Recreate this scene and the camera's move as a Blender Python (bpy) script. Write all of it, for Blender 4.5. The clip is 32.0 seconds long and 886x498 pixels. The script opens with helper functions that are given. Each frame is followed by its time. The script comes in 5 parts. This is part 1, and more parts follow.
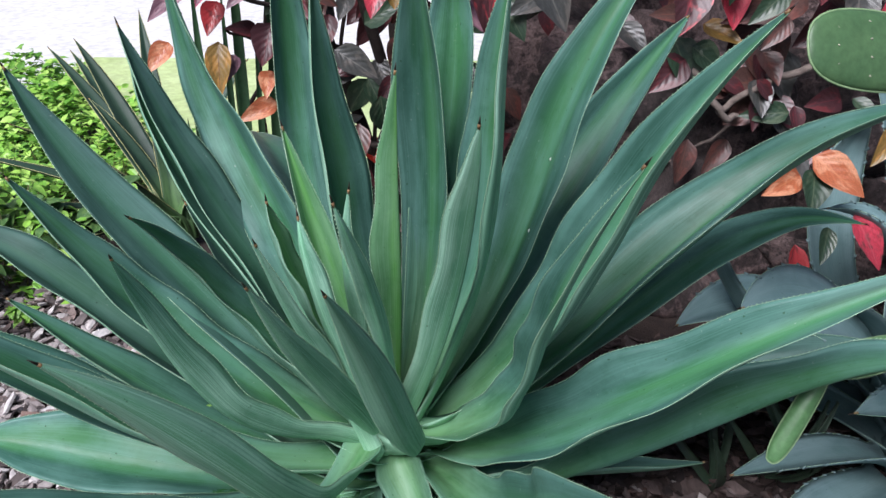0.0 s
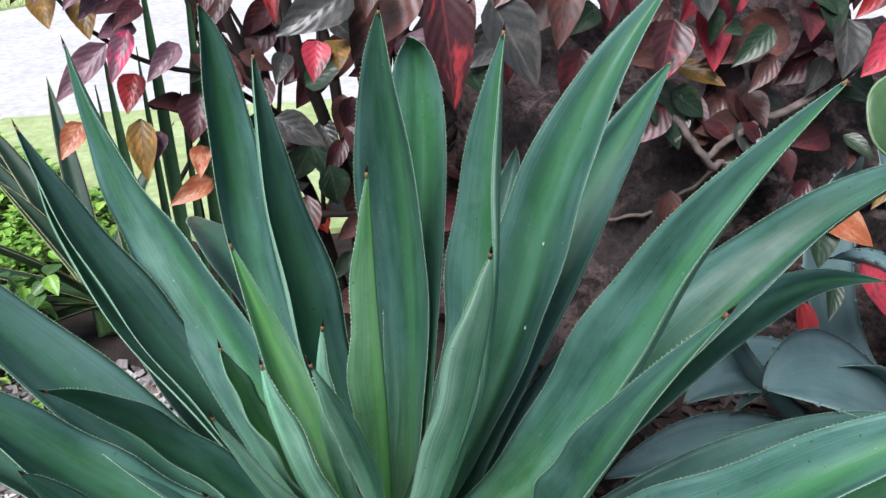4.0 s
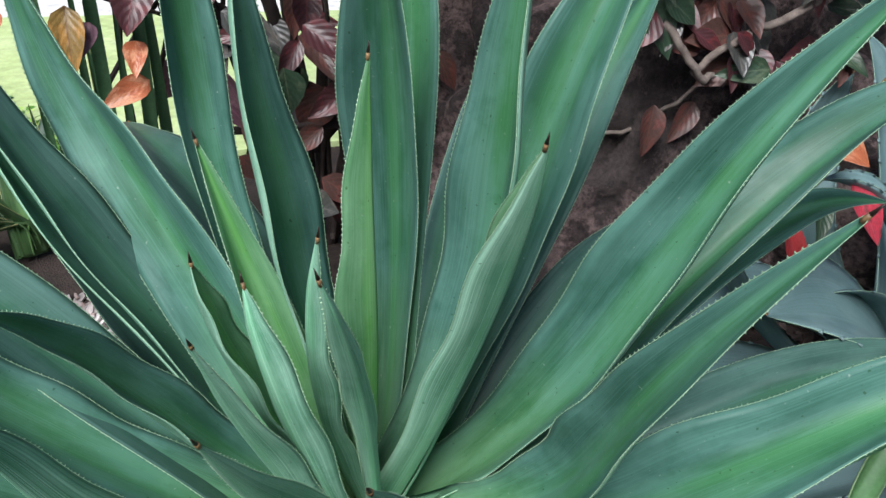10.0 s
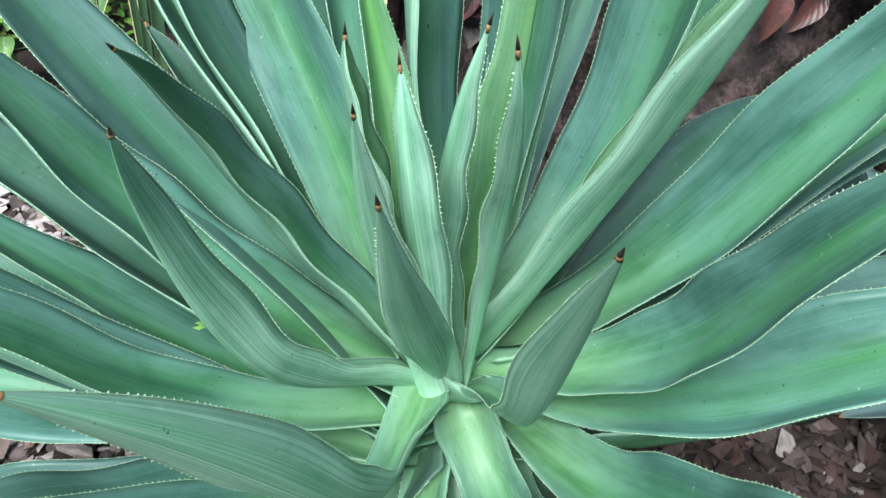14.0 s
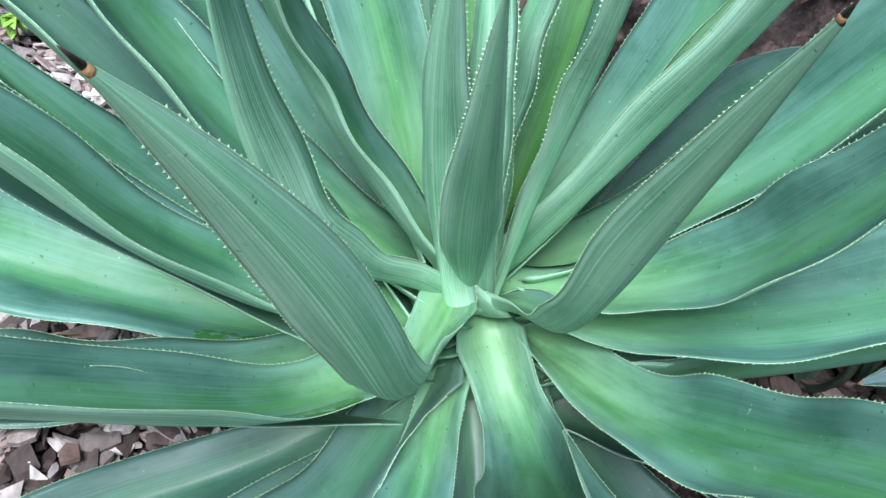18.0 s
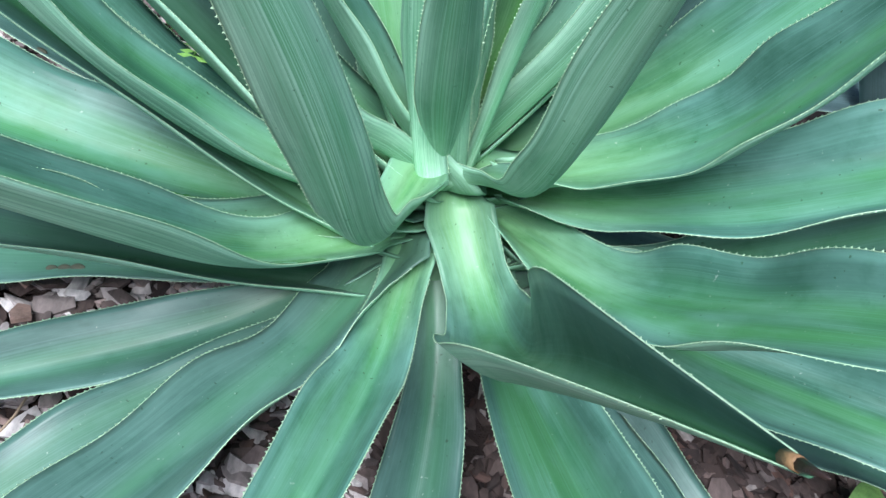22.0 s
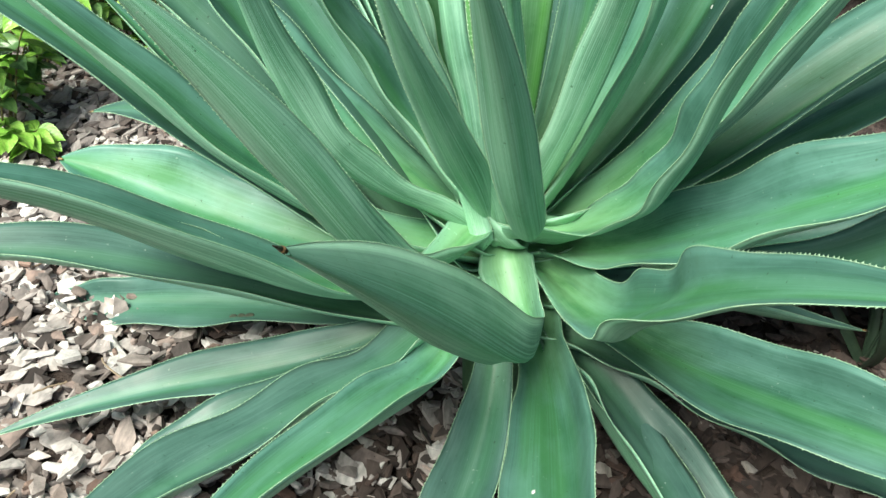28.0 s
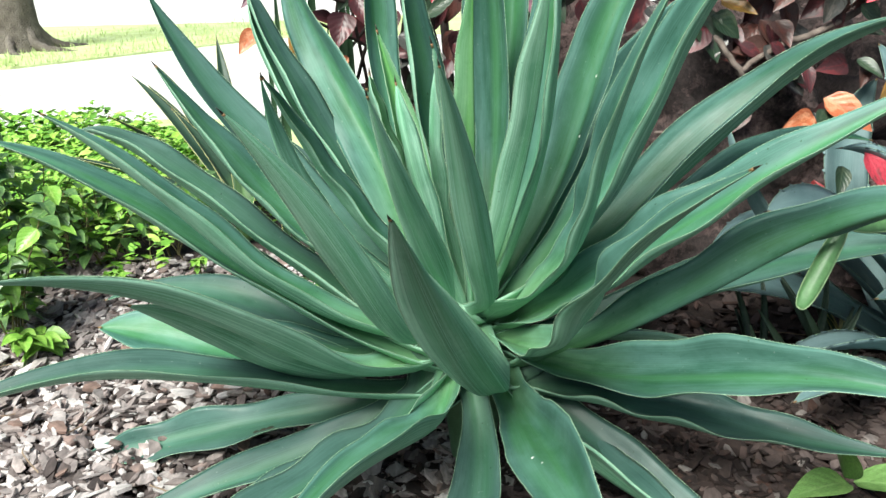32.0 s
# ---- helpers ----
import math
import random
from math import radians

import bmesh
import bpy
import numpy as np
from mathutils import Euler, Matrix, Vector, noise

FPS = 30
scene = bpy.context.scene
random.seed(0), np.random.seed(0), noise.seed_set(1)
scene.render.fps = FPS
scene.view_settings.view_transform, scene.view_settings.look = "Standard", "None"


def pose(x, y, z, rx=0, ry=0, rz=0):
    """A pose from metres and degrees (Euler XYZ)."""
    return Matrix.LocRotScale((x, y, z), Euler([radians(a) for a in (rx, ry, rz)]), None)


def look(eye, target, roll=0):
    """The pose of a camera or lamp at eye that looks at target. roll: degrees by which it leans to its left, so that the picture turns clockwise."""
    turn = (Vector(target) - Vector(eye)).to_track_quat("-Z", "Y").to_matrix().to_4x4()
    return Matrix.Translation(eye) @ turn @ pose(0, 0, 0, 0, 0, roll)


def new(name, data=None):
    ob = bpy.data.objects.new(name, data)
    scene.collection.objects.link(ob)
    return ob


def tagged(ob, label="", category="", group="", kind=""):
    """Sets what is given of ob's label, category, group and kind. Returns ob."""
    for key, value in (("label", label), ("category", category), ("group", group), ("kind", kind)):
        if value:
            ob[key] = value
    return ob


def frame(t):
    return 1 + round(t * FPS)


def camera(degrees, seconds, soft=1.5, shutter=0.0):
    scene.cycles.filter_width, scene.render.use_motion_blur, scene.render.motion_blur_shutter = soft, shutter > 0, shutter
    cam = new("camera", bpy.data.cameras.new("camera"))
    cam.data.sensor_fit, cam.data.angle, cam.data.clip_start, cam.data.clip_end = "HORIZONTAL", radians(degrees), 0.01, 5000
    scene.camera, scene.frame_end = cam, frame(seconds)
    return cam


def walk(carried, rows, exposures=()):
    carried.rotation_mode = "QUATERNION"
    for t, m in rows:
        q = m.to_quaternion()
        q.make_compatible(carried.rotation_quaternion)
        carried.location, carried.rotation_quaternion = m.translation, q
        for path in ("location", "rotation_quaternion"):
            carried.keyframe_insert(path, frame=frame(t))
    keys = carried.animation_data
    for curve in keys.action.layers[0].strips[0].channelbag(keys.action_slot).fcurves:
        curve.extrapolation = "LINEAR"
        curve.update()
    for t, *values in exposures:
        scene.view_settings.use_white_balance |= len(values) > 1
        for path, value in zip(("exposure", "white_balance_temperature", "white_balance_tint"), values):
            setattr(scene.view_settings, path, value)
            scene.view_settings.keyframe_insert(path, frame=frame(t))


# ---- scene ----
# the lens and the walk: seconds, eye in metres, turn in degrees
cam = camera(54.95, 32.0)
ROWS = [
    (0, -0.0000, 0.0000, 1.0800, 63.00, -0.00, 0.00),
    (0.5, -0.0059, 0.0129, 1.0828, 64.48, 0.37, -0.63),
    (1, -0.0117, 0.0262, 1.0816, 66.06, 0.91, -1.37),
    (1.5, -0.0172, 0.0477, 1.0825, 66.65, 0.98, -2.06),
    (2, -0.0187, 0.0723, 1.0916, 66.99, 1.45, -2.97),
    (2.5, -0.0219, 0.1211, 1.0902, 66.68, 1.87, -4.12),
    (3, -0.0272, 0.1589, 1.0887, 65.85, 2.03, -4.87),
    (3.5, -0.0403, 0.1778, 1.0933, 65.20, 1.89, -5.01),
    (5.5, -0.0513, 0.2698, 1.1131, 61.13, 4.00, -9.32),
    (6, -0.0492, 0.2799, 1.0930, 61.50, 3.83, -9.38),
    (6.5, -0.0540, 0.2948, 1.0893, 60.63, 4.08, -9.89),
    (7, -0.0583, 0.3016, 1.0830, 59.97, 4.12, -10.34),
    (7.5, -0.0621, 0.3053, 1.0761, 59.66, 3.32, -10.84),
    (8, -0.0636, 0.3082, 1.0677, 59.68, 2.92, -11.36),
    (8.5, -0.0715, 0.3085, 1.0574, 59.86, 2.47, -11.41),
    (9, -0.0860, 0.3130, 1.0378, 59.87, 0.47, -10.85),
    (9.5, -0.0986, 0.3106, 1.0310, 59.74, -0.45, -10.61),
    (10, -0.1114, 0.3066, 1.0270, 59.46, -0.88, -10.14),
    (10.5, -0.1250, 0.3078, 1.0180, 58.95, -1.44, -9.55),
    (11, -0.1317, 0.3128, 0.9977, 58.23, -2.57, -8.75),
    (11.5, -0.1464, 0.3242, 0.9832, 56.87, -3.73, -8.29),
    (12, -0.1562, 0.3268, 0.9737, 55.71, -4.19, -7.68),
    (12.5, -0.1635, 0.3336, 0.9607, 54.72, -4.64, -7.25),
    (13, -0.1767, 0.3330, 0.9501, 53.79, -5.34, -6.63),
    (13.5, -0.1891, 0.3304, 0.9415, 53.04, -5.94, -5.71),
    (14, -0.1995, 0.3306, 0.9332, 52.67, -6.50, -4.77),
    (14.5, -0.2103, 0.3283, 0.9234, 52.66, -7.19, -4.21),
    (16.5, -0.2425, 0.3348, 0.8695, 52.92, -10.44, -3.72),
    (17, -0.2433, 0.3368, 0.8537, 52.51, -11.37, -3.39),
    (17.5, -0.2463, 0.3328, 0.8412, 52.09, -11.99, -3.22),
    (18, -0.2484, 0.3309, 0.8263, 51.57, -12.29, -3.15),
    (18.5, -0.2498, 0.3220, 0.8137, 51.17, -12.42, -3.11),
    (19, -0.2499, 0.3175, 0.7992, 50.83, -12.93, -2.89),
    (19.5, -0.2514, 0.3153, 0.7879, 50.25, -13.65, -2.68),
    (20, -0.2533, 0.3117, 0.7785, 50.23, -14.33, -2.61),
    (20.5, -0.2511, 0.3035, 0.7676, 50.30, -14.80, -2.41),
    (21, -0.2491, 0.2986, 0.7556, 50.07, -15.51, -2.22),
    (21.5, -0.2396, 0.2966, 0.7541, 49.58, -15.95, -2.39),
    (22, -0.2314, 0.2883, 0.7556, 49.03, -16.25, -2.33),
    (22.5, -0.2266, 0.2836, 0.7582, 48.69, -16.70, -2.00),
    (23, -0.2218, 0.2687, 0.7615, 48.76, -16.71, -1.49),
    (23.5, -0.2108, 0.2649, 0.7618, 48.92, -16.61, -0.90),
    (24, -0.2038, 0.2549, 0.7643, 48.91, -16.37, -0.19),
    (24.5, -0.1968, 0.2436, 0.7668, 48.69, -15.97, 0.39),
    (25, -0.1882, 0.2304, 0.7722, 48.45, -14.98, 1.87),
    (25.5, -0.1739, 0.2154, 0.7829, 48.35, -13.41, 4.08),
    (27.5, -0.0414, 0.1256, 0.8511, 52.21, -6.04, 11.37),
    (28, -0.0146, 0.0813, 0.8725, 54.83, -4.06, 11.33),
    (28.5, -0.0047, 0.0300, 0.8910, 58.00, -2.36, 9.26),
    (29, -0.0085, -0.0309, 0.9121, 60.98, -0.96, 6.86),
    (29.5, -0.0201, -0.0812, 0.9097, 63.84, 0.15, 5.48),
    (30, -0.0114, -0.1493, 0.8761, 66.43, 0.63, 4.92),
    (30.5, 0.0037, -0.2277, 0.8701, 68.07, 0.24, 4.67),
    (31, 0.0046, -0.2781, 0.8685, 69.13, -0.19, 4.34),
    (31.5, -0.0217, -0.2924, 0.8679, 69.77, 0.08, 3.10),
    (32, -0.0676, -0.2993, 0.8641, 70.28, 1.24, 1.18),
]
walk(cam, [(t, pose(*p)) for t, *p in ROWS], exposures=[
    (0, 0.0, 6050, 17), (7, -0.08, 6080, 11), (9, -0.06, 6120, 10), (11.5, 0.46, 6200, 11), (13, 0.72, 6150, 10), (16, 0.78, 6050, 11), (19, 0.90, 5900, 12), (22, 0.92, 5880, 12),
    (25, 1.12, 5850, 13), (28, 0.9, 6900, -3), (30, 0.68, 6650, 0), (32, 0.66, 6600, 3)])
# ---------------------------------------------------------------- light
world = bpy.data.worlds.new("open_sky")
scene.world = world
world.use_nodes = True
wn, wl = world.node_tree.nodes, world.node_tree.links
sky = wn.new("ShaderNodeTexSky")
sky.sky_type, sky.sun_disc = "NISHITA", False
sky.sun_elevation, sky.sun_rotation = radians(53), radians(-150)
sky.air_density, sky.dust_density = 1.0, 3.0
wl.new(sky.outputs[0], wn["Background"].inputs[0])
wn["Background"].inputs[1].default_value = 0.065
sun = new("sun", bpy.data.lights.new("sun", "SUN"))
sun.data.energy, sun.data.angle, sun.data.color = 4.6, radians(30), (1.0, 0.985, 0.96)
sun.matrix_world = look((-1.6, -1.9, 4.3), (0, 0.9, 0))


# ---------------------------------------------------------------- materials
def material(name):
    m = bpy.data.materials.new(name)
    m.use_nodes = True
    return m, m.node_tree.nodes, m.node_tree.links, m.node_tree.nodes["Principled BSDF"]


def node(nodes, kind, **values):
    n = nodes.new(kind)
    for key, value in values.items():
        n.inputs[key].default_value = value
    return n


def ramp(nodes, links, source, stops):
    n = nodes.new("ShaderNodeValToRGB")
    n.color_ramp.elements[0].position, n.color_ramp.elements[0].color = stops[0][0], (*stops[0][1], 1)
    n.color_ramp.elements[1].position, n.color_ramp.elements[1].color = stops[-1][0], (*stops[-1][1], 1)
    for place, colour in stops[1:-1]:
        n.color_ramp.elements.new(place).color = (*colour, 1)
    links.new(source, n.inputs[0])
    return n.outputs[0]


def blend(nodes, links, a, b, factor, mode="MIX"):
    n = nodes.new("ShaderNodeMix")
    n.data_type, n.blend_type = "RGBA", mode
    for socket, value in ((n.inputs[0], factor), (n.inputs[6], a), (n.inputs[7], b)):
        if isinstance(value, bpy.types.NodeSocket):
            links.new(value, socket)
        elif isinstance(value, (int, float)):
            socket.default_value = value
        else:
            socket.default_value = (*value, 1)
    return n.outputs[2]


def noise_of(nodes, links, scale, detail=4.0, rough=0.55, vector=None, stretch=None):
    n = node(nodes, "ShaderNodeTexNoise", Scale=scale, Detail=detail, Roughness=rough)
    if vector is None:
        vector = nodes.new("ShaderNodeTexCoord").outputs["Object"]
    if stretch:
        m = nodes.new("ShaderNodeMapping")
        m.inputs["Scale"].default_value = stretch
        links.new(vector, m.inputs[0])
        vector = m.outputs[0]
    links.new(vector, n.inputs["Vector"])
    return n.outputs[0]


def bump(nodes, links, bsdf, height, strength, distance):
    n = node(nodes, "ShaderNodeBump", Strength=strength, Distance=distance)
    links.new(height, n.inputs["Height"])
    links.new(n.outputs[0], bsdf.inputs["Normal"])


def random_of(nodes):
    return nodes.new("ShaderNodeObjectInfo").outputs["Random"]


def plain(name, stops, scale, roughness=0.6, relief=0.3, depth=0.002, metallic=0.0, detail=6.0):
    """A mottled surface: colours by noise at two scales, with relief."""
    m, n, l, b = material(name)
    big = noise_of(n, l, scale, detail)
    fine = noise_of(n, l, scale * 9, 3)
    colour = ramp(n, l, big, stops)
    tone = ramp(n, l, fine, [(0.25, (0.78, 0.78, 0.78)), (0.75, (1.15, 1.15, 1.15))])
    l.new(blend(n, l, colour, tone, 1.0, "MULTIPLY"), b.inputs["Base Color"])
    b.inputs["Roughness"].default_value, b.inputs["Metallic"].default_value = roughness, metallic
    bump(n, l, b, fine, relief, depth)
    return m


def agave_skin(name, deep, green, bloom, streak, gloss, cover, foot_tint=(0.26, 0.50, 0.15), wet=False):
    """Waxy leaf skin: green flesh under a pale bloom that is thickest towards the edges, long fine streaks, scuffs, dust and a yellower foot."""
    m, n, l, b = material(name)
    own = n.new("ShaderNodeMath")
    own.operation = "MULTIPLY"
    own.inputs[1].default_value = 37.0
    l.new(random_of(n), own.inputs[0])
    uv = n.new("ShaderNodeVectorMath")
    l.new(n.new("ShaderNodeTexCoord").outputs["UV"], uv.inputs[0])
    shift = n.new("ShaderNodeCombineXYZ")
    l.new(own.outputs[0], shift.inputs[2])
    l.new(shift.outputs[0], uv.inputs[1])
    uv = uv.outputs[0]
    lines = noise_of(n, l, 1.0, 4, 0.6, uv, (95.0, 0.9, 1.0))
    sparse = noise_of(n, l, 1.0, 2, 0.5, uv, (9.0, 2.4, 1.0))
    bands = noise_of(n, l, 1.0, 1, 0.4, uv, (3.2, 1.2, 1.0))
    cloud = noise_of(n, l, 1.0, 5, 0.62, uv, (2.6, 4.0, 1.0))
    scuff = noise_of(n, l, 26.0, 6, 0.7)
    dust = noise_of(n, l, 210.0, 2, 0.5)
    sep = n.new("ShaderNodeSeparateXYZ")
    l.new(uv, sep.inputs[0])
    edge = ramp(n, l, sep.outputs[0], [(0.0, (1, 1, 1)), (0.04, (0.75, 0.75, 0.75)), (0.16, (0.42, 0.42, 0.42)), (0.34, (0.10, 0.10, 0.10)), (0.5, (0.22, 0.22, 0.22)), (0.66, (0.10, 0.10, 0.10)), (0.84, (0.42, 0.42, 0.42)), (0.96, (0.75, 0.75, 0.75)), (1.0, (1, 1, 1))])
    across = n.new("ShaderNodeMath")
    across.operation = "MULTIPLY_ADD"
    l.new(bands, across.inputs[0])
    across.inputs[1].default_value = 0.45
    half = n.new("ShaderNodeMath")
    half.operation = "MULTIPLY"
    half.inputs[1].default_value = 0.5
    l.new(sep.outputs[0], half.inputs[0])
    l.new(half.outputs[0], across.inputs[2])
    colour = ramp(n, l, across.outputs[0], [(0.30, deep), (0.47, green), (0.54, green), (0.68, deep)])
    foot = ramp(n, l, sep.outputs[1], [(0.0, (0.8, 0.8, 0.8)), (0.30, (0, 0, 0))])
    patch = ramp(n, l, cloud, [(0.35, (0.15, 0.15, 0.15)), (0.65, (1, 1, 1))])
    colour = blend(n, l, colour, foot_tint, blend(n, l, foot, patch, 1.0, "MULTIPLY"))
    haze = blend(n, l, edge, ramp(n, l, cloud, [(0.40, (0, 0, 0)), (0.62, (1, 1, 1))]), 0.5)
    haze = blend(n, l, haze, (cover, cover, cover), 1.0, "MULTIPLY")
    colour = blend(n, l, colour, bloom, haze)
    thin = ramp(n, l, lines, [(0.47, (0, 0, 0)), (0.62, (streak, streak, streak))])
    thin = blend(n, l, thin, ramp(n, l, sparse, [(0.36, (0.15, 0.15, 0.15)), (0.58, (1, 1, 1))]), 1.0, "MULTIPLY")
    colour = blend(n, l, colour, tuple(min(0.8, 1.35 * v + 0.02) for v in bloom), thin)
    dark = ramp(n, l, lines, [(0.30, (1 - 0.5 * streak, 1 - 0.5 * streak, 1 - 0.5 * streak)), (0.46, (1, 1, 1))])
    colour = blend(n, l, colour, dark, 1.0, "MULTIPLY")
    rub = ramp(n, l, scuff, [(0.30, (0.78, 0.84, 0.80)), (0.44, (1, 1, 1)), (0.60, (1, 1, 1)), (0.76, (1.22, 1.18, 1.16))])
    colour = blend(n, l, colour, rub, 1.0, "MULTIPLY")
    specks = ramp(n, l, dust, [(0.72, (0, 0, 0)), (0.80, (0.35, 0.35, 0.35))])
    colour = blend(n, l, colour, (0.5, 0.56, 0.52), specks)
    pits = noise_of(n, l, 230.0, 2, 0.4)
    colour = blend(n, l, colour, tuple(0.35 * v for v in green), ramp(n, l, pits, [(0.735, (0, 0, 0)), (0.765, (0.7, 0.7, 0.7))]))
    level = ramp(n, l, scuff, [(0.3, (gloss, gloss, gloss)), (0.7, (gloss + 0.16, gloss + 0.16, gloss + 0.16))])
    if wet:
        blot = noise_of(n, l, 1.0, 6, 0.7, uv, (5.0, 16.0, 1.0))
        near = ramp(n, l, sep.outputs[0], [(0.0, (1, 1, 1)), (0.20, (1, 1, 1)), (0.34, (0, 0, 0))])
        along = ramp(n, l, sep.outputs[1], [(0.04, (0, 0, 0)), (0.11, (1, 1, 1)), (0.26, (1, 1, 1)), (0.33, (0, 0, 0))])
        mask = blend(n, l, blend(n, l, near, along, 1.0, "MULTIPLY"), blot, 1.0, "MULTIPLY")
        mask = ramp(n, l, mask, [(0.40, (0, 0, 0)), (0.42, (0.95, 0.95, 0.95))])
        colour = blend(n, l, colour, (0.030, 0.120, 0.025), mask)
        level = blend(n, l, level, (0.12, 0.12, 0.12), mask)
    tone = n.new("ShaderNodeHueSaturation")
    vary = n.new("ShaderNodeMapRange")
    l.new(random_of(n), vary.inputs[0])
    vary.inputs[3].default_value, vary.inputs[4].default_value = 0.84, 1.14
    l.new(vary.outputs[0], tone.inputs["Value"])
    l.new(colour, tone.inputs["Color"])
    l.new(tone.outputs[0], b.inputs["Base Color"])
    l.new(level, b.inputs["Roughness"])
    b.inputs["Specular IOR Level"].default_value = 0.36
    b.inputs["Sheen Weight"].default_value, b.inputs["Sheen Roughness"].default_value = 0.03, 0.45
    b.inputs["Sheen Tint"].default_value = (*bloom, 1)
    bump(n, l, b, lines, 0.04, 0.0010)
    return m


TOP = agave_skin("agave_upper_skin", (0.015, 0.074, 0.048), (0.048, 0.182, 0.064), (0.160, 0.335, 0.288), 0.13, 0.38, 0.72)
TOPWET = agave_skin("agave_upper_skin_with_wet_stains", (0.015, 0.074, 0.048), (0.048, 0.182, 0.064), (0.160, 0.335, 0.288), 0.13, 0.38, 0.72, wet=True)
UNDER = agave_skin("agave_lower_skin", (0.070, 0.250, 0.138), (0.138, 0.405, 0.215), (0.365, 0.625, 0.470), 0.55, 0.44, 0.85, (0.20, 0.40, 0.16))
# Duller skin of older leaves, made darker to stand for shade low down.
OLD_SHADED = agave_skin("agave_old_shaded_skin", (0.020, 0.062, 0.050), (0.041, 0.128, 0.072), (0.100, 0.198, 0.172), 0.16, 0.36, 0.85, (0.12, 0.22, 0.08))
YOUNG = agave_skin("agave_young_skin", (0.045, 0.185, 0.060), (0.115, 0.345, 0.080), (0.260, 0.490, 0.290), 0.22, 0.40, 0.75, (0.34, 0.54, 0.14))
MARGIN = plain("agave_margin", [(0.3, (0.36, 0.60, 0.38)), (0.7, (0.54, 0.74, 0.52))], 30.0, 0.5)
DROPPING = plain("white_speck", [(0.3, (0.62, 0.64, 0.60)), (0.7, (0.80, 0.82, 0.78))], 200.0, 0.7)
SCAR = plain("brown_scar", [(0.3, (0.020, 0.030, 0.018)), (0.7, (0.06, 0.06, 0.035))], 200.0, 0.7)
SPINE = plain("agave_spine", [(0.3, (0.018, 0.010, 0.008)), (0.7, (0.032, 0.016, 0.012))], 60.0, 0.4)
COLLAR = plain("agave_spine_foot", [(0.3, (0.14, 0.07, 0.035)), (0.7, (0.34, 0.23, 0.10))], 80.0, 0.5)


# ---------------------------------------------------------------- building helpers
def finish(name, bm, mats, smooth=True):
    me = bpy.data.meshes.new(name)
    bm.normal_update()
    bm.to_mesh(me)
    bm.free()
    for m in mats if isinstance(mats, (list, tuple)) else [mats]:
        me.materials.append(m)
    if smooth:
        me.polygons.foreach_set("use_smooth", [True] * len(me.polygons))
    return me


def part(name, bm, mats, parent, label="", smooth=True):
    """One mesh object under a thing or under a part."""
    ob = new(name, bm if isinstance(bm, bpy.types.Mesh) else finish(name, bm, mats, smooth))
    ob.parent = parent
    return tagged(ob, label) if label else ob


def thing(name, label, category, at=(0, 0, 0), group="", turn=(0, 0, 0)):
    ob = new(name)
    ob.empty_display_size = 0.05
    ob.matrix_world = pose(*at, *turn)
    return tagged(ob, label, category, group)


def bezier(p, s):
    """A point of the Bezier curve through any number of control points."""
    n = len(p) - 1
    return sum((math.comb(n, i) * s ** i * (1 - s) ** (n - i) * q for i, q in enumerate(p)), Vector((0, 0, 0)))


def slope(p, s):
    return bezier([b - a for a, b in zip(p, p[1:])], s)


def leaf_width(s, foot, wide):
    """Width along a leaf: foot at the base, 1 at its widest, 0 at the tip."""
    if s < wide:
        u = max(s, 0.0) / wide
        return foot + (1 - foot) * u * u * (3 - 2 * u)
    return max(0.0, 1 - ((s - wide) / (1 - wide)) ** 1.7)


